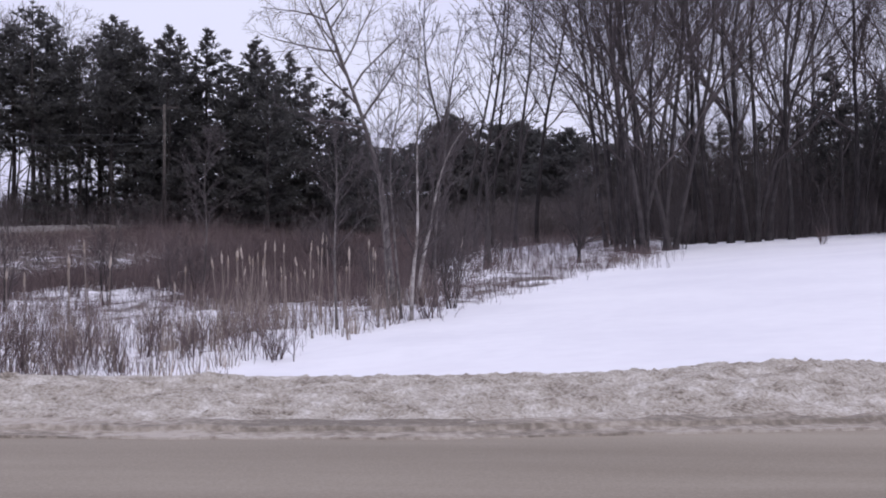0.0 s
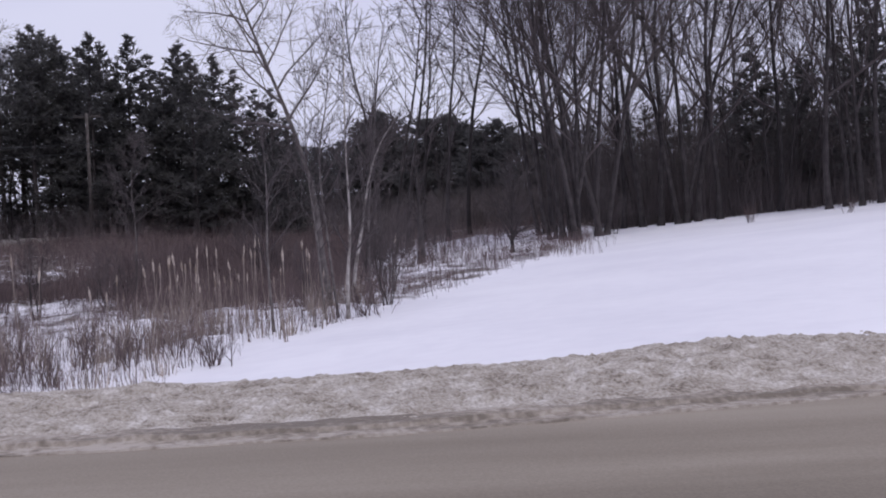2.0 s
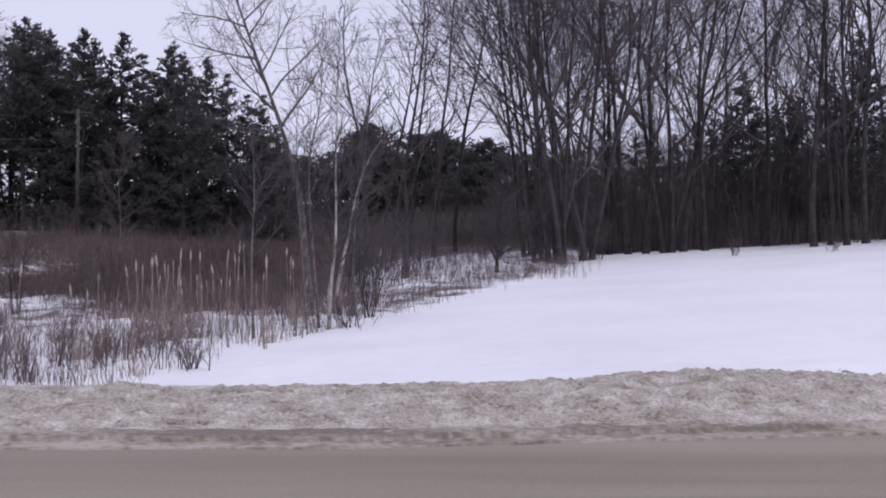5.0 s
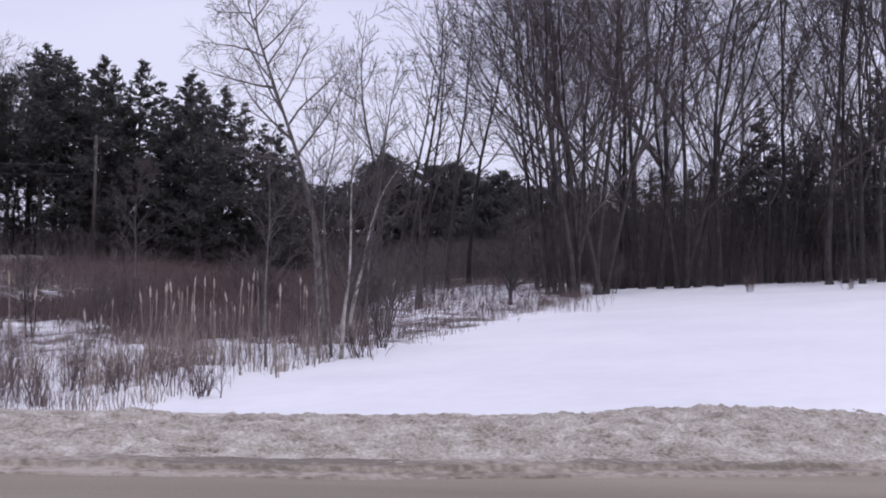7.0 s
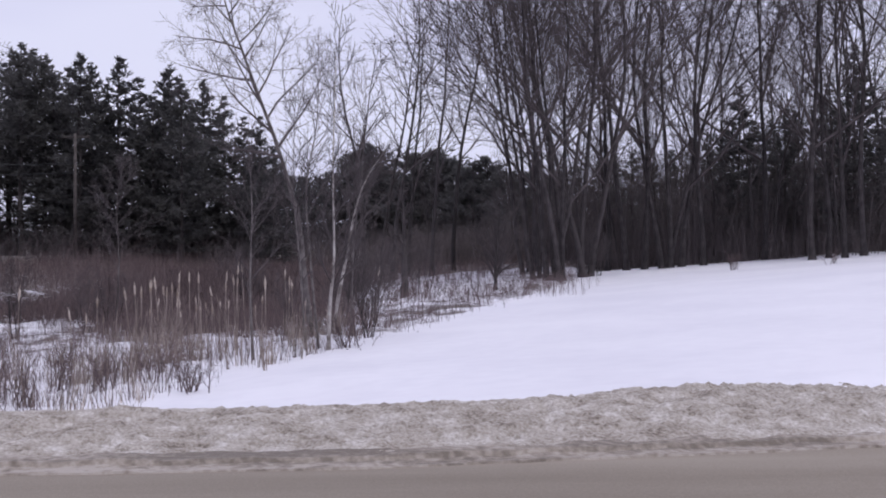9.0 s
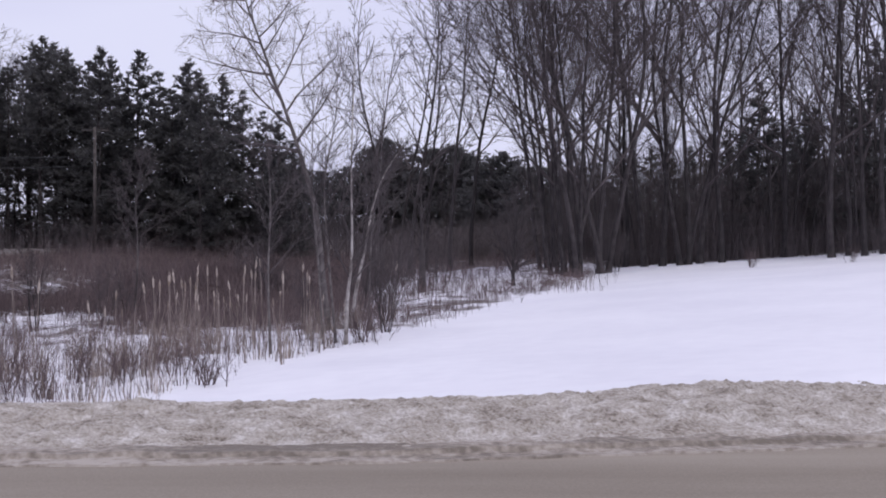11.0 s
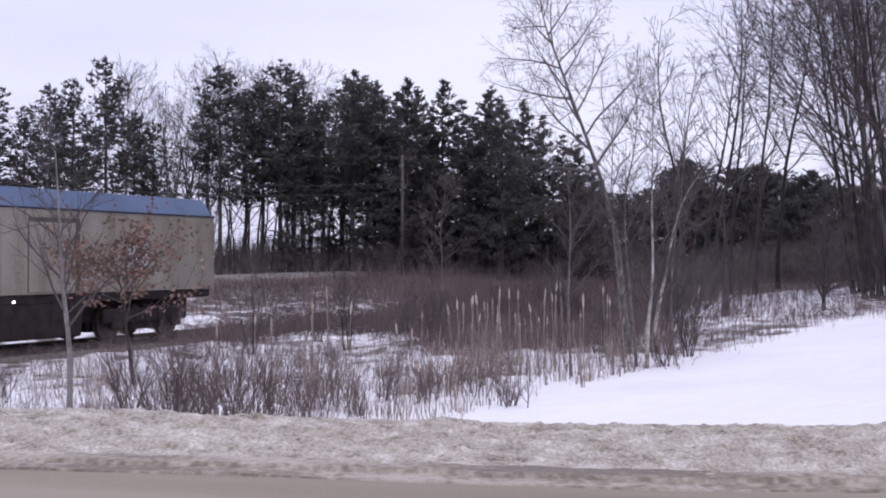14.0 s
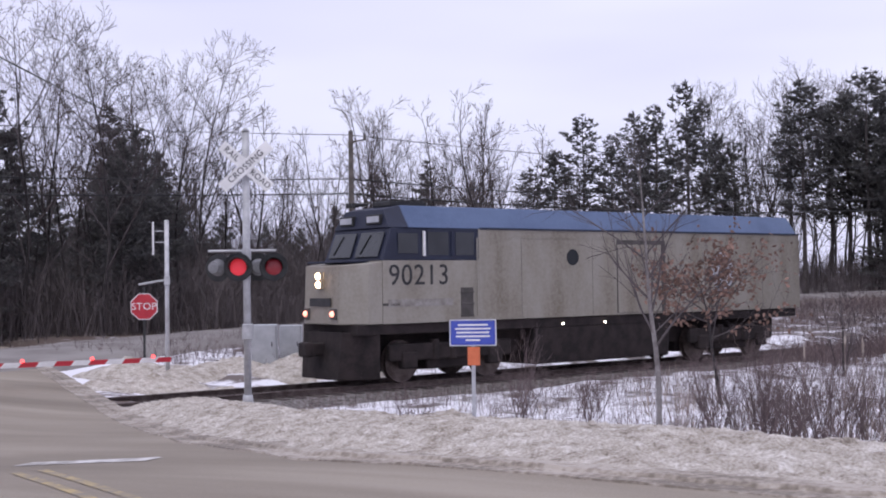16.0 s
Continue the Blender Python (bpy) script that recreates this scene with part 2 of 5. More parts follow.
def build_ground():
    xs = axis([(-3000, -600, 400), (-600, -120, 40), (-120, -50, 5), (-50, -12, 0.9), (-12, 12, 0.4), (12, 40, 0.9), (40, 120, 5), (120, 600, 40), (600, 3000, 400)])
    ys = axis([(-3000, -600, 400), (-600, -120, 40), (-120, 0, 10), (0, 9, 1.5), (9, 30, 0.4), (30, 70, 0.9), (70, 140, 4), (140, 600, 40), (600, 3000, 400)])
    me = sheet("ground", xs, ys, ground_z, ground_material())
    att = me.attributes.new("litter", "FLOAT", "POINT")
    att.data.foreach_set("value", [litter_amount(v.co.x, v.co.y) for v in me.vertices])
    tagged(part("ground", me), "snow-covered field and marsh with patches of brown litter", "ground", kind="structure")

    # road: a strip along its far edge
    def strip(name, offsets, lift, mat, xs, label, category):
        V, F = [], []
        rows = len(offsets)
        for x in xs:
            wob = 0.05 * noise.noise((x * 0.8, offsets[0], 5)) + 0.025 * noise.noise((x * 3.1, offsets[0], 6))
            for off in offsets:
                V.append((x, edge_y(x) + off + wob, road_z(x) + lift(off, x)))
        for i in range(len(xs) - 1):
            for k in range(rows - 1):
                F.append((i * rows + k, i * rows + k + 1, (i + 1) * rows + k + 1, (i + 1) * rows + k))
        return tagged(part(name, mesh(name, V, F, mat)), label, category, kind="structure")

    def slush_lift(o, x):
        base = -0.02 if o < -0.22 else 0.035
        if o > 0.03:
            base += 0.03
        return base + 0.02 * max(o, 0) + (0.018 * noise.noise((x * 2.5, o * 4, 2)) + 0.012 * noise.noise((x * 7, o * 9, 3)) if o > -0.22 else 0)

    xs = axis([(-45, -22, 1.0), (-22, 22, 0.35), (22, 60, 2), (60, 400, 20)])
    strip("road", [-ROAD_WIDTH * (1 - k / 8) for k in range(9)], lambda o, x: 0.03 - 0.003 * abs(o + 4), ASPHALT, xs, "worn two-lane road greyed by salt and sand", "road")
    xs = axis([(-42, -19, 0.4), (-19, 12, 0.12), (12, 60, 1)])
    strip("road_edge_slush", [-0.24, -0.21, -0.15, -0.08, -0.02, 0.02, 0.05, 0.12, 0.2, 0.3], slush_lift, SLUSH, xs, "strip of sandy brown slush along the road edge", "slush")


def build_bank():
    """The ridge of ploughed dirty snow along the road."""
    xs = axis([(-19.5, 9, 0.04), (9, 40, 0.5)])
    rows = 56
    V, F = [], []
    for x in xs:
        fade = smooth01((x + 19.5) / 4.0)
        for k in range(rows):
            o = 0.10 + 2.65 * k / (rows - 1)
            u = k / (rows - 1)
            h = (0.17 - 0.10 * smooth01((x + 8) / 5) * (1 - 0.85 * smooth01((x + 1.5) / 5)) + 0.045 * smooth01((x - 1.0) / 4)) * math.sin(math.pi * min(1, u * 0.92)) ** 0.8 * (0.45 + 0.55 * fade)
            h *= 1 + 0.25 * noise.noise((x * 0.5, 0, 4))
            lump = 0.04 * noise.noise((x * 1.7, o * 3.0, 0)) + 0.055 * (0.35 - abs(noise.noise((x * 3.6, o * 5, 1)))) + 0.045 * (0.3 - abs(noise.noise((x * 9, o * 12, 2)))) + 0.02 * noise.noise((x * 17, o * 20, 6))
            ends = smooth01(u * 5) * smooth01((1 - u) * 5)
            V.append((x, edge_y(x) + o, road_z(x) + 0.03 + h + lump * (0.3 + ends) - 0.32 * (u > 0.985)))
    for i in range(len(xs) - 1):
        for k in range(rows - 1):
            F.append((i * rows + k, i * rows + k + 1, (i + 1) * rows + k + 1, (i + 1) * rows + k))
    tagged(part("snowbank", mesh("snowbank", V, F, DIRTY, True)), "ridge of ploughed dirty snow along the road", "snowbank", kind="structure")


build_ground()
build_bank()


# ---- trees ----
def wander(rng, p, d, length, n, bend, lift):
    pts = [p.copy()]
    d = d.normalized()
    for _ in range(n):
        d = (d + Vector((rng.uniform(-bend, bend), rng.uniform(-bend, bend), rng.uniform(-bend, bend) + lift))).normalized()
        pts.append(pts[-1] + d * (length / n))
    return pts


def spike(V, F, p, q, r):
    """A fine twig: a three-sided point."""
    d = (q - p).normalized()
    u = d.cross(Vector((0.31, 0.95, 0.05))).normalized() * r
    w = d.cross(u)
    b = len(V)
    V += [p + u, p - u * 0.5 + w * 0.87, p - u * 0.5 - w * 0.87, q]
    F += [(b, b + 1, b + 3), (b + 1, b + 2, b + 3), (b + 2, b, b + 3)]


def limb(rng, V, F, p, d, length, r, level, cfg):
    """A bough that curves upward and bears smaller ones all round, down to single twigs."""
    n = (4, 3, 2, 1)[level]
    thin = cfg["thin"]
    if level >= 3:
        q = p + (d + Vector((0, 0, cfg["lift"]))).normalized() * length
        spike(V, F, p, q, max(r, thin))
        return
    pts = wander(rng, p, d, length, n, cfg["bend"], cfg["lift"])
    tube(V, F, pts, [max(r * (1 - 0.72 * i / n), thin) for i in range(n + 1)], (4, 3, 3)[level])
    if level >= cfg["levels"]:
        return
    count, phase = cfg["kids"][level], rng.uniform(0, 6.28)
    for k in range(count):
        u = 0.18 + 0.82 * (k + rng.random()) / count
        i = min(int(u * n), n - 1)
        q = pts[i].lerp(pts[i + 1], u * n - i)
        dd = (pts[i + 1] - pts[i]).normalized()
        side = dd.cross(Vector((0.2, 0.1, 0.97))).normalized()
        up = side.cross(dd)
        a, t = phase + 2.4 * k + rng.gauss(0, 0.4), radians(rng.uniform(*cfg["angle"]))
        out = dd * math.cos(t) + (side * math.cos(a) + up * math.sin(a)) * math.sin(t)
        limb(rng, V, F, q, out, length * (0.72 - 0.36 * u) * rng.uniform(0.65, 1.15), r * 0.52 * (1 - 0.45 * u), level + 1, cfg)


FOREST = dict(bend=0.10, lift=0.10, levels=3, kids=(7, 5, 4), angle=(26, 56), thin=0.0075, limbs=14, first=0.2, reach=0.45, open=(28, 54))
OPEN = dict(FOREST, kids=(5, 5, 3), limbs=12, thin=0.012)
SLENDER = dict(bend=0.10, lift=0.08, levels=3, kids=(0, 5, 3), angle=(22, 50), thin=0.012, limbs=13, first=0.30, reach=0.24, open=(28, 52))
SHRUB = dict(bend=0.14, lift=0.05, levels=3, kids=(0, 6, 4), angle=(20, 55), thin=0.0045, limbs=9, first=0.18, reach=0.42, open=(20, 50))


def bare_tree(name, label, seed, height, radius, cfg, bark, twig, stems=((0, 0, 0, 0, 1.0),), curve=None, group="", category="tree"):
    """A leafless tree: one or several tapered stems, each with limbs, branches and twigs. stems: foot x, y, lean x, lean y, share of the height."""
    rng = random.Random(seed)
    TV, TF, CV, CF = [], [], [], []
    for fx, fy, lx, ly, share in stems:
        h, r = height * share, radius * (0.6 + 0.4 * share)
        n = 10
        if curve:
            pts = [Vector(c) for c in curve]
            n = len(pts) - 1
        else:
            pts, d = [Vector((fx, fy, -0.15))], Vector((lx, ly, 1)).normalized()
            for i in range(n):
                d = (d + Vector((rng.uniform(-0.11, 0.11), rng.uniform(-0.11, 0.11), 0.06))).normalized()
                pts.append(pts[-1] + d * h / n)
        girth = [r * (1 - 0.88 * i / n) for i in range(n + 1)]
        foot = pts[0].lerp(pts[1], 0.45 / max(0.5, (pts[1] - pts[0]).length))
        tube(TV, TF, [pts[0], foot] + pts[1:], [r * (1.25 if curve else 1.9), r * (1.02 if curve else 1.1)] + girth[1:], 8)
        for k in range(cfg["limbs"]):
            u = cfg["first"] + (1 - cfg["first"]) * ((k + rng.random()) / cfg["limbs"]) ** 0.85
            i = min(int(u * n), n - 1)
            q = pts[i].lerp(pts[i + 1], u * n - i)
            dd = (pts[i + 1] - pts[i]).normalized()
            side = dd.cross(Vector((0.97, 0.1, 0.2))).normalized()
            a, t = 2.4 * k + rng.gauss(0, 0.5), radians(rng.uniform(*cfg["open"]))
            out = dd * math.cos(t) + (side * math.cos(a) + side.cross(dd) * math.sin(a)) * math.sin(t)
            limb(rng, CV, CF, q, out, h * cfg["reach"] * (1.3 - 0.9 * u) * rng.uniform(0.6, 1.15), r * 0.58 * (1.1 - 0.8 * u), 1 if cfg["kids"][0] == 0 else 0, cfg)
    ob = thing(name, label, category, group)
    part("trunk", mesh("trunk", TV, TF, bark, True), ob)
    part("crown", mesh("crown", CV, CF, twig), ob)
    return ob


def tuft(rng, V, F, p, d, size, count):
    """A spray of needle blades round a twig's end."""
    for _ in range(count):
        a = (d * rng.uniform(0.0, 1.0) + Vector((rng.gauss(0, 1), rng.gauss(0, 1), rng.gauss(0.2, 0.45))) * 0.7).normalized() * size * rng.uniform(0.6, 1.2)
        w = a.cross(Vector((rng.gauss(0, 1), rng.gauss(0, 1), rng.gauss(0, 1)))).normalized() * size * 0.22
        b = len(V)
        V += [p - w, p + w, p + a]
        F.append((b, b + 1, b + 2))


def pine(name, label, seed, height, bare, width, group="", dense=1.0, taper=0.55, dome=1.15):
    """A white pine: straight trunk, dead stubs low down, whorled boughs that carry tufts of needles."""
    rng = random.Random(seed)
    TV, TF, V, F = [], [], [], []
    r = height * 0.011 + 0.03
    pts = [Vector((0, 0, -0.2))]
    for i in range(8):
        pts.append(Vector((rng.uniform(-0.1, 0.1), rng.uniform(-0.1, 0.1), height * (i + 1) / 8)))
    tube(TV, TF, pts, [r * (1.3 if i == 0 else 1 - 0.9 * i / 8) for i in range(9)], 8)
    z = height * 0.12
    while z < height * bare:
        a = rng.uniform(0, 6.28)
        d = Vector((math.cos(a), math.sin(a), rng.uniform(-0.2, 0.3)))
        q = Vector((0, 0, z))
        tube(TV, TF, wander(rng, q, d, rng.uniform(0.5, 2.0), 2, 0.2, 0), [0.03, 0.02, 0.008], 3)
        z += height * 0.02
    z = height * bare
    while z < height * 0.99:
        u = (z / height - bare) / (1 - bare)
        shape = (1 - u ** dome) ** taper * (0.6 + 0.4 * min(1, u * 4))
        for _ in range(rng.choice((3, 4, 5))):
            if rng.random() < 0.12:
                continue
            a = rng.uniform(0, 6.28)
            length = max(0.3, width * shape * rng.uniform(0.55, 1.2))
            d = Vector((math.cos(a), math.sin(a), 0.12 + 0.55 * u ** 2 + rng.gauss(0, 0.12)))
            pp = wander(rng, Vector((0, 0, z)), d, length, 4, 0.12, 0.06)
            tube(V, F, pp, [0.045, 0.035, 0.025, 0.015, 0.006], 3)
            for k in range(max(3, int(length * 3.0 * dense))):
                t = rng.uniform(0.3, 1.0)
                i = min(int(t * 4), 3)
                q = pp[i].lerp(pp[i + 1], t * 4 - i) + Vector((rng.gauss(0, 0.33), rng.gauss(0, 0.33), rng.gauss(0.0, 0.09))) * (0.28 + length * 0.25)
                tuft(rng, V, F, q, (pp[i + 1] - pp[i]).normalized(), rng.uniform(0.30, 0.54), 4)
        z += height * 0.026 * rng.uniform(0.7, 1.3)
    tuft(rng, V, F, Vector((0, 0, height)), Vector((0, 0, 1)), 0.4, 8)
    ob = thing(name, label, "tree", group)
    part("trunk", mesh("trunk", TV, TF, PINE_BARK, True), ob)
    part("crown", mesh("crown", V, F, NEEDLE), ob)
    return ob


def stand(ob, x, y, turn, size=1.0, sink=0.0):
    ob.matrix_basis = pose(x, y, ground_z(x, y) - sink, 0, 0, turn)
    ob.scale = (size, size, size)
    return ob


def again(ob, x, y, turn, size=1.0):
    c = copy_thing(ob, pose(x, y, ground_z(x, y), 0, 0, turn))
    c.scale = (size, size, size)
    return c


def build_woods():
    rng = random.Random(11)
    wood_label = "tall bare grey deciduous tree at the edge of the woods"
    kinds = [bare_tree("bare_tree", wood_label, 100 + i, 20, 0.135, FOREST, BARK, TWIG, group="woods") for i in range(3)]
    kinds.append(bare_tree("bare_tree", "bare grey tree with several stems from one foot", 110, 18, 0.115, dict(FOREST, limbs=9), BARK, TWIG,
                           stems=((0, 0, -0.10, 0, 1), (0.35, 0.1, 0.10, 0.05, 0.95), (0.1, -0.3, -0.26, -0.02, 0.9)), group="woods"))
    kinds.append(bare_tree("bare_tree", "bare grey tree with several leaning stems", 111, 17, 0.10, dict(FOREST, limbs=9), BARK, TWIG,
                           stems=((0, 0, -0.30, 0, 1), (0.3, 0.1, -0.16, 0.05, 0.95), (0.5, -0.3, 0.04, -0.02, 0.9)), group="woods"))
    kinds += [bare_tree("bare_tree", "tall bare grey deciduous tree in the far woods", 120 + i, 19, 0.13, OPEN, BARK, TWIG, group="woods") for i in range(2)]
    used = set()

    def put(k, az, d, size=1.0, turn=None):
        x, y = place(az, d)
        turn = rng.uniform(0, 360) if turn is None else turn
        if k not in used:
            used.add(k)
            stand(kinds[k], x, y, turn, size)
        else:
            again(kinds[k], x, y, turn, size)

    # the front row, where each trunk can be told apart
    front = [(13.3, 57, 0), (14.5, 57, 3), (15.0, 57.5, 2), (16.0, 57, 1), (20.8, 57, 0), (21.5, 58, 1), (22.2, 57, 2), (23.0, 58, 0), (25.0, 57, 1), (27.0, 56, 2), (28.5, 57, 3),
             (12.5, 58, 2), (11.6, 60, 1), (8.2, 51, 4), (8.9, 50, 4), (9.5, 50, 3), (7.7, 55, 4), (18.7, 61, 0), (10.4, 53, 3)]
    for az, d, k in front:
        put(k, az, d, rng.uniform(0.85, 1.08), rng.uniform(-25, 25) if k == 4 else None)
    for k in range(11):
        put(rng.choice((0, 1, 2)), 9.5 + k * 1.85 + rng.uniform(-0.5, 0.5), rng.uniform(64, 92), rng.uniform(0.75, 1.0))
    # sparse bare trees behind the pines and beyond the crossing
    for az, d in ((-53, 62), (-54.5, 68), (-52, 74), (-50.5, 72), (-48.9, 70), (-50.0, 64), (-57, 60), (-59, 66), (-61, 58), (-55.8, 80), (-49.5, 88), (-53.7, 57), (-56.2, 63)):
        put(rng.choice((5, 6)), az, d, rng.uniform(0.66, 0.84))
    for _ in range(22):
        put(rng.choice((5, 6)), rng.uniform(-62, -36), rng.uniform(95, 130), rng.uniform(0.52, 0.74))
    for _ in range(12):
        put(rng.choice((5, 6)), rng.uniform(-25, -13), rng.uniform(126, 150), rng.uniform(0.92, 1.16))
    for az in (-25.8, -24.6, -23.6, -22.6, -21.8, -19.6, -17.2, -16.0):
        put(rng.choice((5, 6)), az, rng.uniform(118, 126), rng.uniform(0.82, 1.0))
    # slender bare trees among the pines and in the woods beyond the crossing
    thin = [bare_tree("slender_tree", "slender bare tree in the far woods", 130 + i, 14, 0.10, SLENDER, BARK, TWIG, group="slender trees") for i in range(4)]
    spots = [(rng.uniform(-35, -14), rng.uniform(108, 130), rng.uniform(0.7, 1.15)) for _ in range(60)]
    spots += [(rng.uniform(-64, -34), rng.uniform(60, 115), rng.uniform(0.55, 0.95)) for _ in range(150)]
    spots += [(rng.uniform(-6, 9), rng.uniform(75, 130), rng.uniform(0.45, 0.7)) for _ in range(9)]
    spots += [(rng.uniform(9, 31), rng.uniform(62, 90), rng.uniform(0.45, 0.85)) for _ in range(64)]
    spots += [(rng.uniform(4, 17), rng.uniform(62, 95), rng.uniform(0.45, 0.7)) for _ in range(10)]
    spots += [(rng.uniform(2.5, 10), rng.uniform(66, 95), rng.uniform(0.4, 0.6)) for _ in range(6)]
    spots += [(0.2, 64, 1.05), (1.5, 58, 1.1), (2.3, 62, 1.0), (3.4, 58, 1.05), (4.4, 62, 1.15), (1.0, 70, 1.1), (-0.8, 62, 0.9)]
    for i, (az, d, size) in enumerate(spots):
        x, y = place(az, d)
        if i < 4:
            stand(thin[i], x, y, rng.uniform(0, 360), size)
        else:
            again(thin[rng.randrange(4)], x, y, rng.uniform(0, 360), size)

    # evergreens
    tall = [pine("pine", "tall dark white pine with a bare lower trunk", 200 + i, 18, 0.36, 3.9, "pines", 1.8, 0.6, 1.3) for i in range(3)]
    full = [pine("pine", "dark full pine with boughs down to the ground", 210 + i, 17, 0.06, 5.6, "pines", 2.1, 0.80, 1.05) for i in range(3)]
    low = [pine("pine", "low dark pine with a rounded dense crown", 220 + i, 10, 0.03, 4.2, "pines", 2.6, 0.55, 2.4) for i in range(2)]
    seen = set()

    def evergreen(bank, k, az, d, size):
        x, y = place(az, d)
        if (id(bank), k) not in seen:
            seen.add((id(bank), k))
            stand(bank[k], x, y, rng.uniform(0, 360), size)
        else:
            again(bank[k], x, y, rng.uniform(0, 360), size)

    # tall pines with daylight between their trunks
    for az, top in ((-41.0, 5.2), (-32.6, 6.0), (-31.3, 7.6), (-30.0, 6.6), (-28.9, 7.6), (-27.9, 7.9), (-26.5, 8.9), (-25.2, 6.6), (-24.4, 6.2), (-21.4, 8.8), (-20.2, 7.7), (-18.6, 9.1), (-17.6, 7.6), (-16.6, 7.4), (-15.2, 8.7), (-14.2, 7.9), (-33.8, 5.2), (-19.4, 8.2), (-18.0, 8.6), (-15.7, 8.0), (-14.6, 8.4), (-17.2, 6.6)):
        d = rng.uniform(104, 116)
        evergreen(tall, rng.randrange(3), az, d, (top / 57.3 * d + 1.6) / 18)
    # the dense dark block
    for az, top in ((-13.2, 7.6), (-12.2, 7.9), (-11.0, 8.2), (-10.1, 7.2), (-9.0, 7.6), (-8.2, 7.4), (-7.2, 7.3), (-6.3, 6.6), (-5.4, 5.8), (-11.6, 6.5), (-9.5, 6.5), (-7.7, 6.2), (-13.8, 7.3), (-15.8, 5.6), (-17.9, 4.8), (-4.6, 6.0), (-4.0, 4.8), (-12.7, 8.3), (-8.7, 7.9)):
        d = rng.uniform(98, 118)
        evergreen(full, rng.randrange(3), az, d, (top / 57.3 * d + 1.6) / 17)
    # low round ones far off in the middle
    for az, top, d in ((-0.3, 4.0, 150), (0.6, 4.5, 150), (1.3, 3.4, 152), (2.6, 4.2, 140), (3.4, 4.7, 140), (4.3, 4.4, 138), (5.3, 3.5, 120), (6.0, 3.9, 118), (6.9, 3.3, 112), (-2.6, 2.8, 165), (-1.5, 3.0, 160), (2.1, 2.9, 155), (7.8, 3.2, 100), (-3.6, 2.9, 160), (8.8, 3.0, 100), (-4.6, 3.4, 150)):
        evergreen(low, rng.randrange(2), az, d, (top / 57.3 * d + 1.2) / 10)
    # dark evergreens inside the right-hand woods and beyond the crossing
    for az, d, s in ((17.6, 68, 0.55), (20.0, 74, 0.5), (22.6, 66, 0.62), (24.8, 72, 0.6), (19.0, 80, 0.5), (26.5, 70, 0.6), (14.5, 80, 0.42), (28.6, 72, 0.7), (21.4, 78, 0.6), (16.2, 76, 0.45),
                     (12.8, 84, 0.45), (11.2, 88, 0.4), (23.8, 84, 0.5), (18.2, 90, 0.55), (30.0, 68, 0.6), (15.4, 92, 0.5), (10.2, 78, 0.36), (11.9, 76, 0.4), (13.6, 74, 0.4), (17.0, 82, 0.5), (19.6, 70, 0.48), (22.0, 88, 0.55), (25.8, 80, 0.55), (27.6, 84, 0.6)):
        evergreen(full, rng.randrange(3), az, d, s)
    for az, d, s in ((-58.6, 66, 0.82), (-57.4, 74, 0.66), (-53.2, 72, 0.72), (-51.0, 76, 0.6), (-38.6, 108, 0.72), (-36.5, 118, 0.66), (-43, 110, 0.5), (-45.5, 98, 0.4), (-60.5, 60, 0.78), (-62, 64, 0.85), (-52.2, 66, 0.5), (-55.6, 78, 0.5), (-53.6, 68, 0.52), (-51.6, 84, 0.5), (-49.0, 92, 0.36), (-47.0, 98, 0.34), (-54.6, 88, 0.4), (-46.2, 84, 0.36), (-44.6, 88, 0.34), (-43.2, 82, 0.3), (-48.2, 78, 0.38), (-41.6, 92, 0.34), (-52.6, 60, 0.55), (-52.0, 63, 0.6), (-59.4, 58, 0.6), (-50.2, 82, 0.4), (-40.2, 98, 0.36)):
        evergreen(full, rng.randrange(3), az, d, s)


build_woods()


# ---- marsh plants and brush ----
def blades(rng, V, F, x, y, z, count, height, width, splay, fork=0.0, spread=0.15):
    """A clump of thin stems that lean apart, some of them forked."""
    for _ in range(count):
        a, t = rng.uniform(0, 6.28), rng.random() * splay
        px, py = x + rng.gauss(0, spread), y + rng.gauss(0, spread)
        h = height * rng.uniform(0.5, 1.1)
        side = rng.uniform(0, 6.28)
        wx, wy = math.cos(side) * width, math.sin(side) * width
        mid = Vector((px + math.cos(a) * t * h * 0.35, py + math.sin(a) * t * h * 0.35, z + h * 0.55))
        top = Vector((px + math.cos(a) * t * h, py + math.sin(a) * t * h, z + h))
        b = len(V)
        V += [Vector((px - wx, py - wy, z - 0.05)), Vector((px + wx, py + wy, z - 0.05)), mid + Vector((wx, wy, 0)) * 0.8, mid - Vector((wx, wy, 0)) * 0.8, top]
        F += [(b, b + 1, b + 2, b + 3), (b + 3, b + 2, b + 4)]
        if rng.random() < fork:
            for _ in range(3):
                c = mid + Vector((rng.gauss(0, 0.42), rng.gauss(0, 0.42), rng.uniform(0.05, 0.6))) * h * 0.7
                b = len(V)
                V += [mid + Vector((wx, wy, 0)) * 0.7, mid - Vector((wx, wy, 0)) * 0.7, c]
                F.append((b, b + 1, b + 2))


def stuff(name, V, F, mat, label, category):
    return tagged(part(name, mesh(name, V, F, mat)), label, category, kind="stuff")


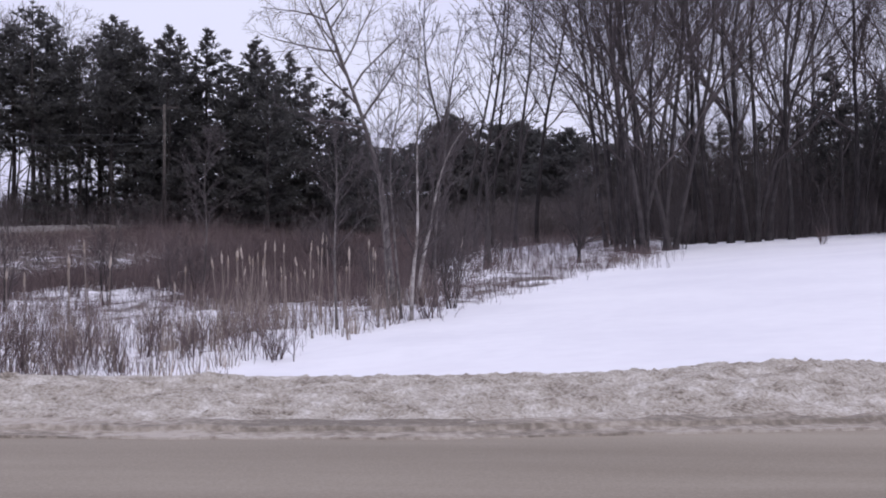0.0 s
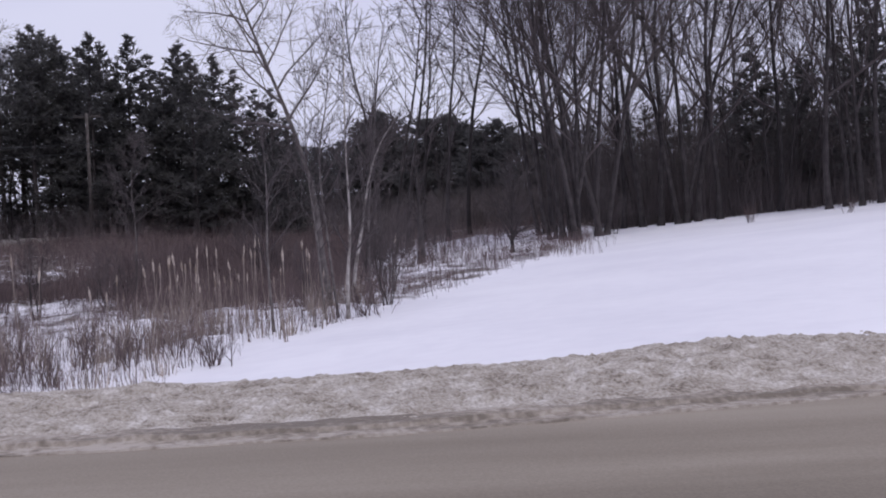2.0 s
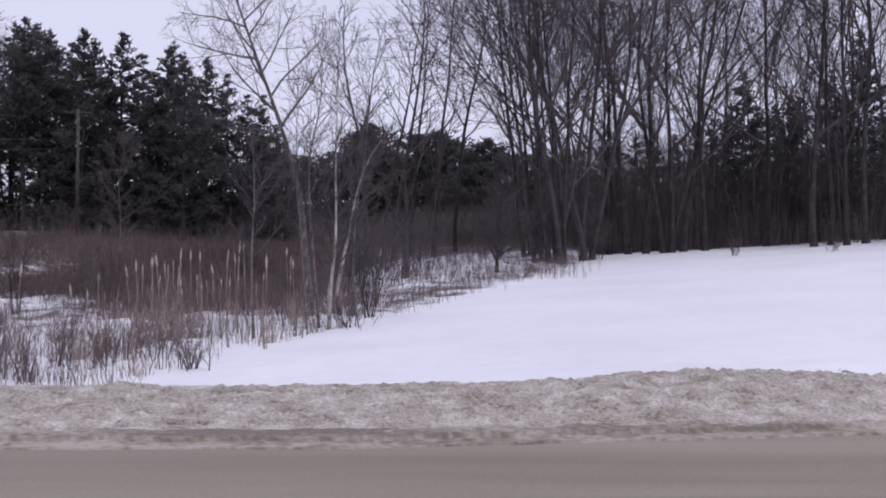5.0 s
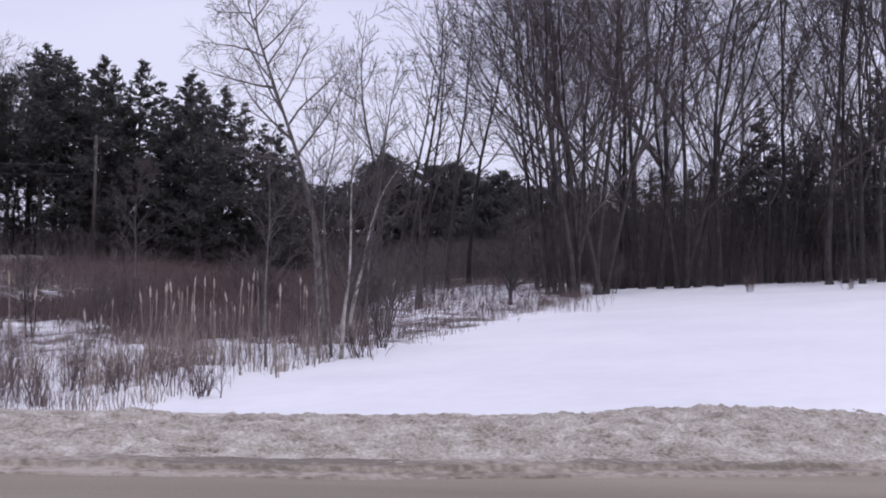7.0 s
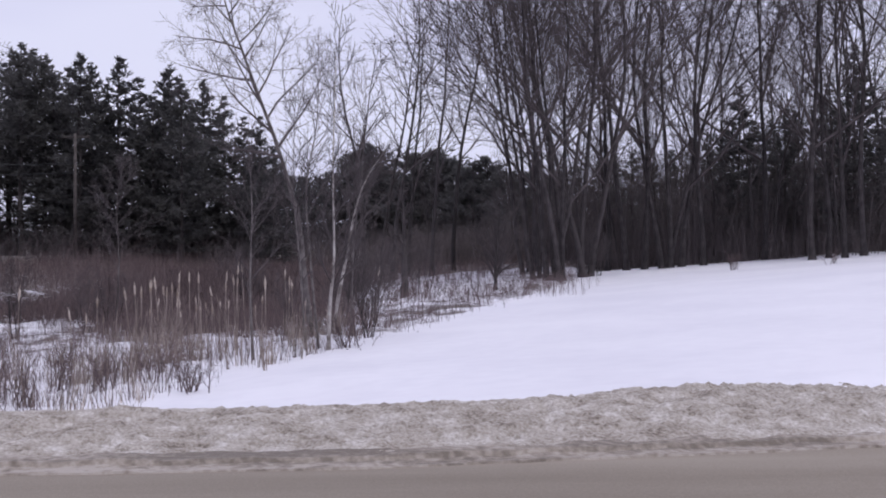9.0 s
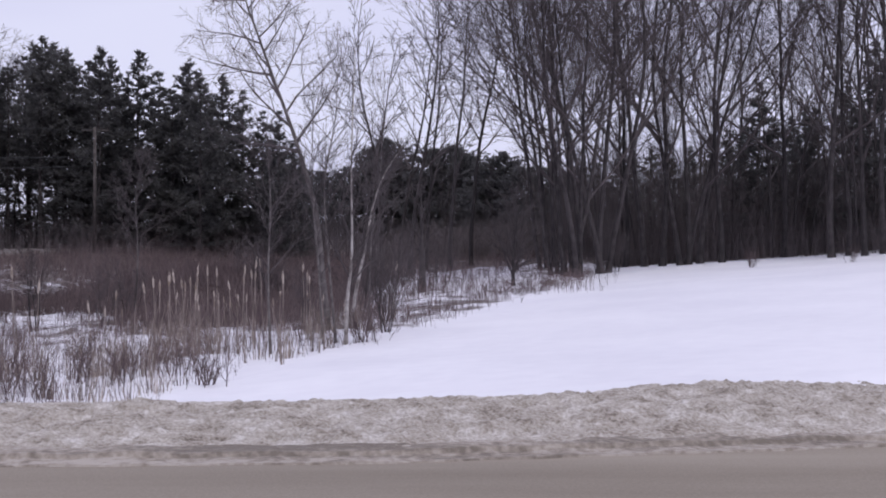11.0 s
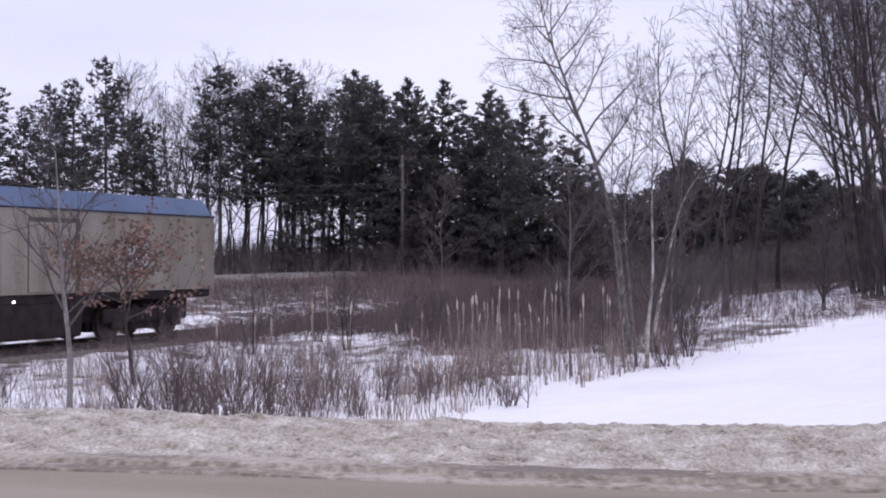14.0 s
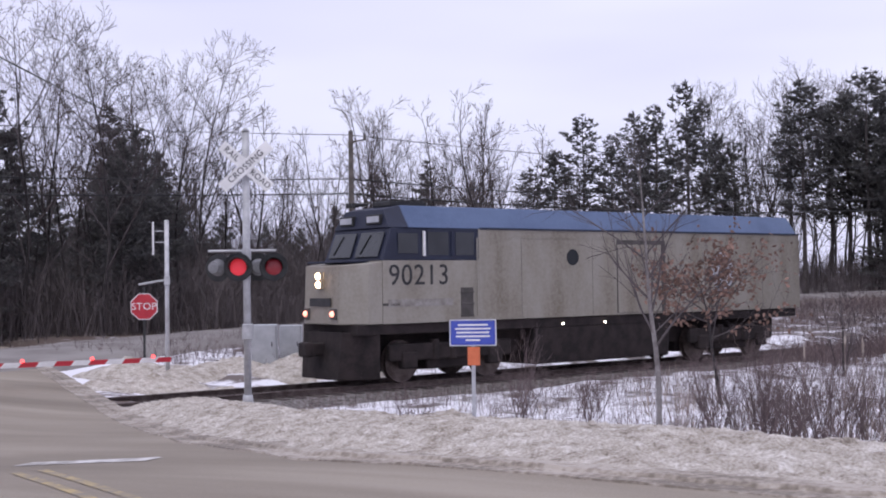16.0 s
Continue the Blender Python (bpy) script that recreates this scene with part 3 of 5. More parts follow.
def build_brush():
    rng = random.Random(21)
    # red-brown brush between the reeds and the railway
    V, F = [], []
    n = 0
    while n < 5800:
        y = 25 + 53 * rng.random() ** 0.9
        x = rng.uniform(-20, 22)
        o, s = rail_offset(x, y), bank_side(x, y)
        gap = 3.0 + 7 * smooth01((35 - y) / 7)
        if s > 0.3 or o < gap:
            continue
        if s > -3.5 and y > 26 and rng.random() < 0.7:
            continue
        patch = noise.noise((x * 0.16, y * 0.16, 9))
        if patch < -0.12 + 0.3 * smooth01((30 - y) / 8):
            continue
        right = math.degrees(math.atan2(x, y)) > -1.5
        if right and rng.random() < (0.93 if x > 0 and y > 34 else 0.72):
            continue
        n += 1
        h = (0.5 if right else 1.0) * (0.75 + 0.5 * smooth01((y - 30) / 25)) * rng.uniform(0.6, 1.25)
        blades(rng, V, F, x, y, ground_z(x, y), 8, h, 0.0035 + y * 0.00007, 1.0, 0.9, 0.45)
    stuff("brush", V, F, BRUSH, "dense red-brown leafless brush on the marsh", "brush")
    # low brush on the strip between the railway and the far road
    V, F = [], []
    n = 0
    while n < 3200:
        y = rng.uniform(22, 120)
        x = RAIL_MID.x + (y - RAIL_MID.y) * 0.26 - rng.uniform(3.4, 19)
        if noise.noise((x * 0.2, y * 0.12, 5)) < -0.1 and y < 48:
            continue
        n += 1
        blades(rng, V, F, x, y, ground_z(x, y), 8, rng.uniform(0.3, 0.7) if y < 60 else rng.uniform(0.5, 1.2), 0.007, 0.9, 0.8, 0.4)
    for _ in range(260):
        y = rng.uniform(17, 34)
        x = RAIL_MID.x + (y - RAIL_MID.y) * 0.26 + rng.uniform(3.6, 8.0)
        if y < edge_y(x) + 3:
            continue
        blades(rng, V, F, x, y, ground_z(x, y), 9, rng.uniform(0.25, 0.6), 0.004, 1.1, 0.9, 0.35)
    stuff("low_brush", V, F, BRUSH, "low brown brush beyond the railway", "brush")
    # thicket below the pines and inside the woods
    V, F = [], []
    for _ in range(2900):
        az, d = rng.uniform(-64, 9), rng.uniform(96, 150)
        if az < -44:
            d = rng.uniform(56, 100)
        x, y = place(az, d)
        blades(rng, V, F, x, y, ground_z(x, y), 8, rng.uniform(1.2, 4.2) * (d / 120) ** 0.5, 0.016, 0.8, 1.0, 0.8)
    stuff("thicket", V, F, TWIG, "grey-brown leafless thicket below the trees", "thicket")
    V, F = [], []
    for _ in range(1900):
        az, d = rng.uniform(8, 32), rng.uniform(60, 98)
        x, y = place(az, d)
        blades(rng, V, F, x, y, ground_z(x, y), 7, rng.uniform(0.5, 2.6), 0.013, 0.8, 1.0, 0.6)
    for _ in range(900):
        az, d = rng.uniform(1, 15), rng.uniform(68, 105)
        x, y = place(az, d)
        blades(rng, V, F, x, y, ground_z(x, y), 7, rng.uniform(0.8, 3.4) * d / 85, 0.016, 0.7, 1.0, 0.9)
    for _ in range(3600):
        az = rng.uniform(-66, -35)
        d = rng.uniform(56 if az < -47 else 64, 112)
        x, y = place(az, d)
        blades(rng, V, F, x, y, ground_z(x, y), 7, rng.uniform(0.8, 6.8) * d / 80, 0.018, 0.8, 1.0, 0.9)
    for _ in range(1000):
        az, d = rng.uniform(8.5, 32), rng.uniform(62, 86)
        x, y = place(az, d)
        blades(rng, V, F, x, y, ground_z(x, y), 7, rng.uniform(2.0, 8.5), 0.011, 0.6, 1.0, 0.9)
    stuff("understorey", V, F, UNDER, "dark leafless understorey inside the woods", "understorey")
    # the woods that close the distance
    V, F = [], []
    for _ in range(2600):
        az, d = rng.uniform(-75, 45), rng.uniform(150, 230)
        if -3 < az < 10 and d < 180:
            continue
        x, y = place(az, d)
        blades(rng, V, F, x, y, 0.2, 4, rng.uniform(3.5, 7.5) if -33 < az < 8 else rng.uniform(6, 10) if az < 8 else rng.uniform(8, 15), 0.05, 0.4, 1.0, 1.2)
    stuff("far_woods", V, F, TWIG, "distant leafless woods", "woods")
    # brush along the line between marsh and open snow, and on the wet ground past it
    V, F = [], []
    for _ in range(190):
        y = rng.uniform(20, 52)
        s = -abs(rng.gauss(0.2, 1.0)) + 0.2
        x = s - 3.1 + 0.31 * (y - 12.6)
        blades(rng, V, F, x, y, ground_z(x, y), 9, rng.uniform(0.12, 0.4), 0.005, 1.2, 0.7, 0.3)
    for _ in range(250):
        az, d = rng.uniform(1, 10), rng.uniform(36, 64)
        x, y = place(az, d)
        blades(rng, V, F, x, y, ground_z(x, y), 8, rng.uniform(0.2, 0.9), 0.007, 1.1, 0.9, 0.5)
    stuff("edge_brush", V, F, BRUSH, "brown weeds along the edge of the snow", "brush")


def build_reeds():
    rng = random.Random(31)
    V, F = [], []
    n = 0
    while n < 330:
        y = 11.6 + 13 * rng.random() ** 1.2
        x = rng.uniform(-14, 2.5)
        s = bank_side(x, y)
        if s > -0.1 or y < edge_y(x) + 2.9:
            continue
        if x < -6 and rng.random() < 0.6 or x < -4 and y < edge_y(x) + 3.9 and rng.random() < 0.6:
            continue
        if noise.noise((x * 0.7, y * 0.7, 2)) < 0.02:
            continue
        n += 1
        tall = 0.25 + 0.55 * smooth01((y - 12) / 6) * rng.random()
        z = ground_z(x, y)
        for _ in range(rng.randrange(6, 20)):
            # a leaf or stalk that leans out of the tussock and bends or breaks over
            a = rng.uniform(0, 6.28)
            out = Vector((math.cos(a), math.sin(a), 0))
            p = Vector((x, y, z - 0.05)) + out * abs(rng.gauss(0, 0.12))
            d = (out * rng.uniform(0.0, 0.45) + Vector((0, 0, 1))).normalized()
            step = tall * rng.uniform(0.35, 1.2) / 3
            w = rng.uniform(0.003, 0.0075)
            side = Vector((-out.y, out.x, 0)) if rng.random() < 0.5 else Vector((1, 0, 0))
            droop = rng.choice((0.05, 0.3, 0.8, 1.4))
            b = len(V)
            for k in range(4):
                V += [p - side * w * (1 - 0.22 * k), p + side * w * (1 - 0.22 * k)]
                p = p + d * step
                if k > 0:
                    d = (d + out * droop * 0.8 - Vector((0, 0, droop))).normalized()
            F += [(b + 2 * k, b + 2 * k + 1, b + 2 * k + 3, b + 2 * k + 2) for k in range(3)]
    stuff("reeds", V, F, REED, "dry beige reeds standing in the snow", "reeds")
    # dark dead weeds among them
    V, F = [], []
    n = 0
    while n < 800:
        y, x = 12 + 19 * rng.random() ** 1.3, rng.uniform(-17, 3)
        if bank_side(x, y) > -0.3 or y < edge_y(x) + 3.0:
            continue
        if x < -9 and rng.random() < 0.75:
            continue
        n += 1
        blades(rng, V, F, x, y, ground_z(x, y), 8, rng.uniform(0.2, 0.85), 0.0035, 0.9, 1.0, 0.25)
    stuff("dead_weeds", V, F, BRUSH, "dark dead weeds among the reeds", "weeds")

    def cattail(seed, height):
        r = random.Random(seed)
        ob = thing("cattail", "dry cattail with a pale burst seed head in the marsh", "cattail", "cattails")
        SV, SF = [], []
        lean = r.uniform(-0.12, 0.12)
        tip = Vector((lean, r.uniform(-0.05, 0.05), height))
        tube(SV, SF, [Vector((0, 0, -0.1)), tip * 0.5 + Vector((0.02, 0, 0)), tip], [0.008, 0.007, 0.005], 5)
        part("stem", mesh("stem", SV, SF, REED), ob)
        HV, HF = [], []
        up = (tip - Vector((0, 0, 0))).normalized()
        prof = ((0, 0.006), (0.02, 0.012), (0.06, 0.017), (0.11, 0.017), (0.15, 0.014), (0.17, 0.006), (0.22, 0.002))
        tube(HV, HF, [tip + up * a + Vector((r.gauss(0, 0.006), 0, 0)) for a, _ in prof], [b * r.uniform(0.8, 1.25) for _, b in prof], 7)
        part("seed_head", mesh("seed_head", HV, HF, FLUFF, True), ob, "pale fluffy seed head")
        for _ in range(3):
            LV, LF = [], []
            blades(r, LV, LF, 0, 0, 0, 1, height * r.uniform(0.6, 0.95), 0.01, 0.35, 0, 0.02)
            part("leaf", mesh("leaf", LV, LF, REED), ob)
        return ob

    kinds = [cattail(300 + i, h) for i, h in enumerate((1.15, 1.3, 1.42, 1.25))]
    spots = []
    for az, d in ((-17.2, 17), (-17.0, 16.6), (-16.2, 17.5), (-15.4, 18), (-12.5, 17.2), (-12.0, 18.4), (-11.6, 18.1), (-12.9, 16.6), (-10.1, 19.5), (-9.6, 20), (-8.6, 20.2), (-8.3, 20.8), (-7.6, 20.4), (-7.4, 20.9), (-7.0, 21), (-6.6, 20.6), (-6.2, 21.2), (-5.7, 20.8), (-5.2, 21), (-10.4, 18), (-6.9, 19), (-3.1, 20.8), (-2.7, 19.5), (0.7, 26), (-18.9, 16.5), (-19.8, 17.4), (-21.5, 16.2), (-9.1, 18.2), (-8.9, 21.5)):
        spots.append((az, d))
    for _ in range(24):
        spots.append((rng.uniform(-10.5, -3.2), rng.uniform(17.5, 23)))
    for i, (az, d) in enumerate(spots):
        x, y = place(az, d)
        k = i % 4
        if i < 4:
            stand(kinds[k], x, y, rng.uniform(0, 360))
        else:
            again(kinds[k], x, y, rng.uniform(0, 360), rng.uniform(0.55, 1.02))


def sight(az, el, d):
    x, y = place(az, d)
    return Vector((x, y, 1.6 + d * math.tan(radians(el))))


def build_marsh_trees():
    grey_bark = material("grey sapling bark", [(0.075, 0.064, 0.061), (0.13, 0.113, 0.107), (0.19, 0.168, 0.16)], 5.0, 0.9, 0.4, 30.0)
    def stem_tree(name, label, seed, d, line, radius, cfg, bark, twig):
        pts = [sight(a, e, d) for a, e in line]
        foot = Vector((pts[0].x, pts[0].y, ground_z(pts[0].x, pts[0].y) - 0.1))
        pts[0] = foot.copy()
        # ease the line into a smooth stem
        out = []
        for i in range(len(pts) - 1):
            p0, p1, p2, p3 = pts[max(i - 1, 0)], pts[i], pts[i + 1], pts[min(i + 2, len(pts) - 1)]
            for k in range(3):
                t = k / 3
                out.append(0.5 * ((2 * p1) + (p2 - p0) * t + (2 * p0 - 5 * p1 + 4 * p2 - p3) * t * t + (3 * p1 - p0 - 3 * p2 + p3) * t ** 3))
        out.append(pts[-1])
        local = [p - foot for p in out]
        ob = bare_tree(name, label, seed, local[-1].z, radius, cfg, bark, twig, curve=local)
        ob.matrix_basis = Matrix.Translation(foot)
        return ob

    big = dict(bend=0.16, lift=0.03, levels=3, kids=(7, 6, 4), angle=(28, 66), thin=0.0026, limbs=22, first=0.42, reach=0.28, open=(30, 65))
    small = dict(bend=0.15, lift=0.05, levels=3, kids=(0, 7, 5), angle=(20, 50), thin=0.0028, limbs=22, first=0.26, reach=0.26, open=(22, 50))
    stem_tree("leaning_tree", "tall bare grey tree leaning over the marsh", 401, 22, ((-2.2, -5.2), (-2.55, -2), (-2.8, 0.6), (-3.3, 2.7), (-4.0, 4.9), (-4.75, 6.9), (-5.6, 9.2), (-6.3, 11.2), (-6.6, 13.6)), 0.06, big, grey_bark, TWIG)
    stem_tree("birch", "slender pale birch beside the snow", 402, 20.5, ((-1.47, -5.6), (-1.4, -3), (-1.2, -0.7), (-1.25, 3.5), (-1.1, 8.6)), 0.04, small, PALE_BARK, TWIG)
    stem_tree("bent_birch", "pale birch bent over to one side", 403, 22, ((-1.3, -5.0), (-1.0, -2.6), (-0.6, -0.6), (-0.2, 1.5), (0.35, 3.0), (1.2, 4.3)), 0.04, dict(small, first=0.5), PALE_BARK, TWIG)
    stem_tree("sapling", "thin bare grey sapling in the marsh", 404, 21, ((-1.9, -5.2), (-2.3, -1), (-2.5, 2.5), (-2.0, 5.5), (-1.9, 8.6)), 0.026, small, grey_bark, TWIG)
    stem_tree("sapling", "thin bare grey sapling in the marsh", 405, 21, ((-2.5, -5.2), (-2.8, -1), (-3.1, 2.4), (-3.0, 6.4)), 0.024, small, grey_bark, TWIG)
    stem_tree("sapling", "thin bare grey sapling with many twigs", 406, 20, ((-4.95, -5.5), (-5.1, -2), (-5.0, 1.5), (-5.2, 5.0)), 0.028, dict(small, limbs=20), grey_bark, TWIG)
    stem_tree("sapling", "thin bare grey sapling in the marsh", 407, 24, ((-0.4, -4.4), (-0.3, 0), (0.1, 3), (0.3, 7.5)), 0.024, small, grey_bark, TWIG)
    stem_tree("sapling", "thin bare brown sapling in the brush", 408, 30, ((-11.2, -3.4), (-11.0, -1), (-11.1, 1.6), (-10.8, 3.4)), 0.024, dict(small, limbs=22), grey_bark, TWIG)
    stem_tree("dark_stem", "dark broken tree stem at the marsh edge", 409, 42, ((2.1, -2.6), (2.1, 0), (2.0, 2.2)), 0.14, dict(small, limbs=12, thin=0.006), BARK, TWIG)
    stem_tree("small_tree", "small bare tree with spreading branches", 410, 44, ((6.4, -2.5), (6.4, -1), (6.6, 1.6)), 0.09, dict(small, limbs=24, reach=0.6, first=0.15, thin=0.006), BARK, TWIG)
    # the grey sapling by the road, its lower boughs spread wide
    stem_tree("roadside_sapling", "bare grey sapling with spreading boughs behind the snowbank", 411, 15.6, ((-28.05, -7.4), (-28.0, -4.5), (-28.35, -1.0), (-28.5, 2.0), (-28.7, 5.2)), 0.042, dict(small, limbs=16, first=0.25, reach=0.42, kids=(0, 6, 3)), material("silver bark", [(0.15, 0.13, 0.125), (0.27, 0.25, 0.24)], 5.0, 0.85, 0.4), TWIG)
    # bush of red stems behind the snowbank
    rng = random.Random(41)

    def bush(az, d, height, count, label, seed):
        x, y = place(az, d)
        r = random.Random(seed)
        ob = thing("bush", label, "bush", m=pose(x, y, ground_z(x, y)))
        V, F = [], []
        for _ in range(count):
            a = r.uniform(0, 6.28)
            foot = Vector((r.gauss(0, 0.10), r.gauss(0, 0.10), -0.05))
            limb(r, V, F, foot, Vector((math.cos(a) * 0.35, math.sin(a) * 0.35, 1)), height * r.uniform(0.6, 1.05), 0.011, 1, dict(bend=0.12, lift=0.04, levels=3, kids=(0, 6, 4), angle=(18, 50), thin=0.0022))
        part("clump", mesh("clump", V, F, BRUSH), ob)

    bush(-23.6, 14.6, 1.35, 26, "dense bush of dark red-brown stems in the snow", 1)
    bush(-22.4, 15.0, 1.1, 18, "bush of dark red-brown stems in the snow", 2)
    bush(-25.4, 17.5, 1.1, 16, "bush of brown stems in the snow", 3)
    bush(-20.5, 16.0, 1.2, 20, "bush of brown stems among the reeds", 4)
    bush(-39.3, 17.5, 0.8, 10, "small bush of bare twigs beside the track", 5)
    bush(-34.4, 20, 1.5, 12, "tall bush of bare grey twigs beside the track", 6)
    bush(-31.2, 22, 0.8, 16, "low bush of brown stems beside the track", 7)
    bush(-0.6, 20.5, 0.75, 14, "dark tangle of twigs at the foot of the birch", 8)
    bush(-7.8, 15.6, 0.45, 12, "small dark tuft of weeds in the snow", 9)
    bush(17.4, 50, 0.8, 14, "pale weeds standing in the open snow", 10)
    bush(21.6, 50, 0.7, 8, "small bare sapling in the open snow", 11)
    for az, d, h in ((-19.2, 16.4, 0.9), (-17.8, 15.8, 0.7), (-16.6, 17.2, 1.0), (-15.2, 16.0, 0.75), (-13.6, 17.0, 0.85), (-21.6, 17.4, 1.0), (-11.4, 16.6, 0.6), (-18.6, 18.6, 1.0), (-9.4, 17.4, 0.65)):
        bush(az, d, h * 0.85, 8, "clump of dead brown stems standing in the snow", rng.randrange(999))
    for az, d in ((-11.5, 33), (-9.8, 36), (-14, 38), (-16.8, 36), (-12.8, 44), (-8.3, 40), (-6.5, 46)):
        bush(az, d, rng.uniform(1.6, 2.6), 16, "tall bush of bare brown stems in the marsh", rng.randrange(999))

    # grey shrubs and saplings round the birches and on the wet ground before the woods
    r = random.Random(77)
    fork = ((0, 0, -0.25, 0.1, 1), (0.1, 0.05, 0.2, -0.1, 0.9), (-0.05, 0.1, 0.05, 0.3, 0.8), (0.05, -0.1, -0.05, -0.3, 0.85))
    shrubs = [bare_tree("shrub", "grey-brown leafless shrub with many fine twigs", 500 + i, 3.0, 0.022, SHRUB, BARK, TWIG, stems=fork, group="shrubs", category="shrub") for i in range(3)]
    spots = [(r.uniform(-4.5, 1.5), r.uniform(22, 32), r.uniform(0.4, 0.8)) for _ in range(8)]
    spots += [(r.uniform(1.0, 4.0), r.uniform(38, 50), r.uniform(0.5, 0.8)) for _ in range(4)]
    spots += [(r.uniform(6.0, 11.5), r.uniform(49, 57), r.uniform(0.5, 1.2)) for _ in range(8)]
    spots += [(r.uniform(-20, -5), r.uniform(28, 60), r.uniform(0.4, 0.8)) for _ in range(10)]
    for i, (az, d, size) in enumerate(spots):
        x, y = place(az, d)
        (stand if i < 3 else again)(shrubs[i % 3], x, y, r.uniform(0, 360), size)

    # the young oak that keeps its dead leaves
    x, y = place(-25.2, 25)
    ob = bare_tree("oak_sapling", "young oak still holding its rust-brown dead leaves", 420, 2.7, 0.05, dict(small, limbs=16, first=0.5, reach=0.95, open=(45, 80)), BARK, TWIG)
    ob.matrix_basis = pose(x, y, ground_z(x, y))
    r = random.Random(5)
    V, F = [], []
    crown = next(c for c in ob.children if c.name.startswith("crown"))
    twigs = [v.co.copy() for v in crown.data.vertices if v.co.z > 1.5]
    for _ in range(1500):
        c = r.choice(twigs) + Vector((r.gauss(0, 0.04), r.gauss(0, 0.04), r.gauss(-0.03, 0.04)))
        a = Vector((r.gauss(0, 1), r.gauss(0, 1), r.gauss(-0.6, 0.6))).normalized()
        w = a.cross(Vector((r.gauss(0, 1), r.gauss(0, 1), r.gauss(0, 1)))).normalized() * 0.03
        a *= 0.10
        b = len(V)
        V += [c, c + a * 0.35 + w, c + a * 0.75 + w * 0.7, c + a, c + a * 0.7 - w * 0.8, c + a * 0.3 - w]
        F.append((b, b + 1, b + 2, b + 3, b + 4, b + 5))
    part("foliage", mesh("foliage", V, F, OAK_LEAF), ob, "rust-brown dead leaves")


build_brush()
build_reeds()
build_marsh_trees()


# ---- railway, crossing and road furniture ----
STEEL = material("galvanised steel", [(0.36, 0.36, 0.37), (0.50, 0.50, 0.51)], 6.0, 0.55, 0.15, 40.0, metal=0.3)
ALUMINIUM = material("dull aluminium", [(0.45, 0.45, 0.46), (0.60, 0.60, 0.61)], 4.0, 0.5, 0.1, metal=0.3)
BLACK = material("black paint", [(0.012, 0.012, 0.013), (0.03, 0.03, 0.03)], 5.0, 0.6, 0.15)
WHITE = material("white sign paint", [(0.66, 0.65, 0.64), (0.80, 0.79, 0.78)], 3.0, 0.5, 0.05)
RED_SIGN = material("red sign paint", [(0.42, 0.02, 0.035), (0.50, 0.03, 0.045)], 4.0, 0.45, 0.05)
BLUE_SIGN = material("blue sign paint", [(0.045, 0.07, 0.36), (0.06, 0.09, 0.43)], 4.0, 0.45, 0.05)
ORANGE = material("orange tag", [(0.55, 0.13, 0.05), (0.65, 0.17, 0.07)], 4.0, 0.6, 0.05)
RAIL_STEEL = material("rail steel", [(0.07, 0.05, 0.045), (0.15, 0.12, 0.11)], 5.0, 0.5, 0.3, metal=0.6)
TIE_WOOD = material("creosoted wood", [(0.035, 0.028, 0.025), (0.085, 0.07, 0.06)], 6.0, 0.95, 0.6, 40.0, per_object=0.3)
BALLAST = material("ballast", [(0.07, 0.06, 0.055), (0.16, 0.145, 0.135), (0.25, 0.23, 0.22)], 9.0, 0.95, 1.0, 30.0, bump_distance=0.05)
POLE_WOOD = material("weathered pole wood", [(0.06, 0.051, 0.046), (0.12, 0.104, 0.095)], 4.0, 0.95, 0.5, 30.0)
CONCRETE = material("stained concrete", [(0.26, 0.25, 0.24), (0.42, 0.41, 0.39)], 5.0, 0.9, 0.4, 30.0)
LINE_WHITE = material("worn white road paint", [(0.30, 0.28, 0.26), (0.62, 0.60, 0.58)], 3.0, 0.8, 0.1, 12.0)
LINE_YELLOW = material("worn yellow road paint", [(0.23, 0.20, 0.16), (0.42, 0.32, 0.16)], 3.0, 0.8, 0.1, 12.0)
CABINET = material("grey cabinet paint", [(0.36, 0.37, 0.39), (0.46, 0.47, 0.49)], 3.0, 0.5, 0.05)
LAMP_BACK = material("weathered lamp back", [(0.15, 0.15, 0.155), (0.24, 0.24, 0.25)], 5.0, 0.6, 0.1)
RED_LIT = glow("lit red lens", (0.75, 0.04, 0.06), 0.3)
RED_DARK = material("unlit red lens", [(0.25, 0.02, 0.03), (0.32, 0.03, 0.04)], 4.0, 0.25, 0.0)
RED_LAMP = glow("red gate lamp", (1.0, 0.08, 0.08), 2.5)
RAIL_TOP = -0.9
TRACK_TURN = math.degrees(math.atan2(RAIL_DIR.y, RAIL_DIR.x))


def lettering(name, text, size, depth, mat, parent, m, label="", stretch=1.0):
    """A word as flat solid letters, centred at the pose m."""
    cu = bpy.data.curves.new(name, "FONT")
    cu.body, cu.size, cu.extrude, cu.align_x, cu.align_y = text, size, depth, "CENTER", "CENTER"
    cu.space_character = 1.05
    tmp = bpy.data.objects.new(name, cu)
    scene.collection.objects.link(tmp)
    me = bpy.data.meshes.new_from_object(tmp.evaluated_get(bpy.context.evaluated_depsgraph_get()))
    bpy.data.objects.remove(tmp)
    me.materials.clear()
    me.materials.append(mat)
    ob = part(name, me, parent, label, m)
    ob.scale = (stretch, 1, 1)
    return ob


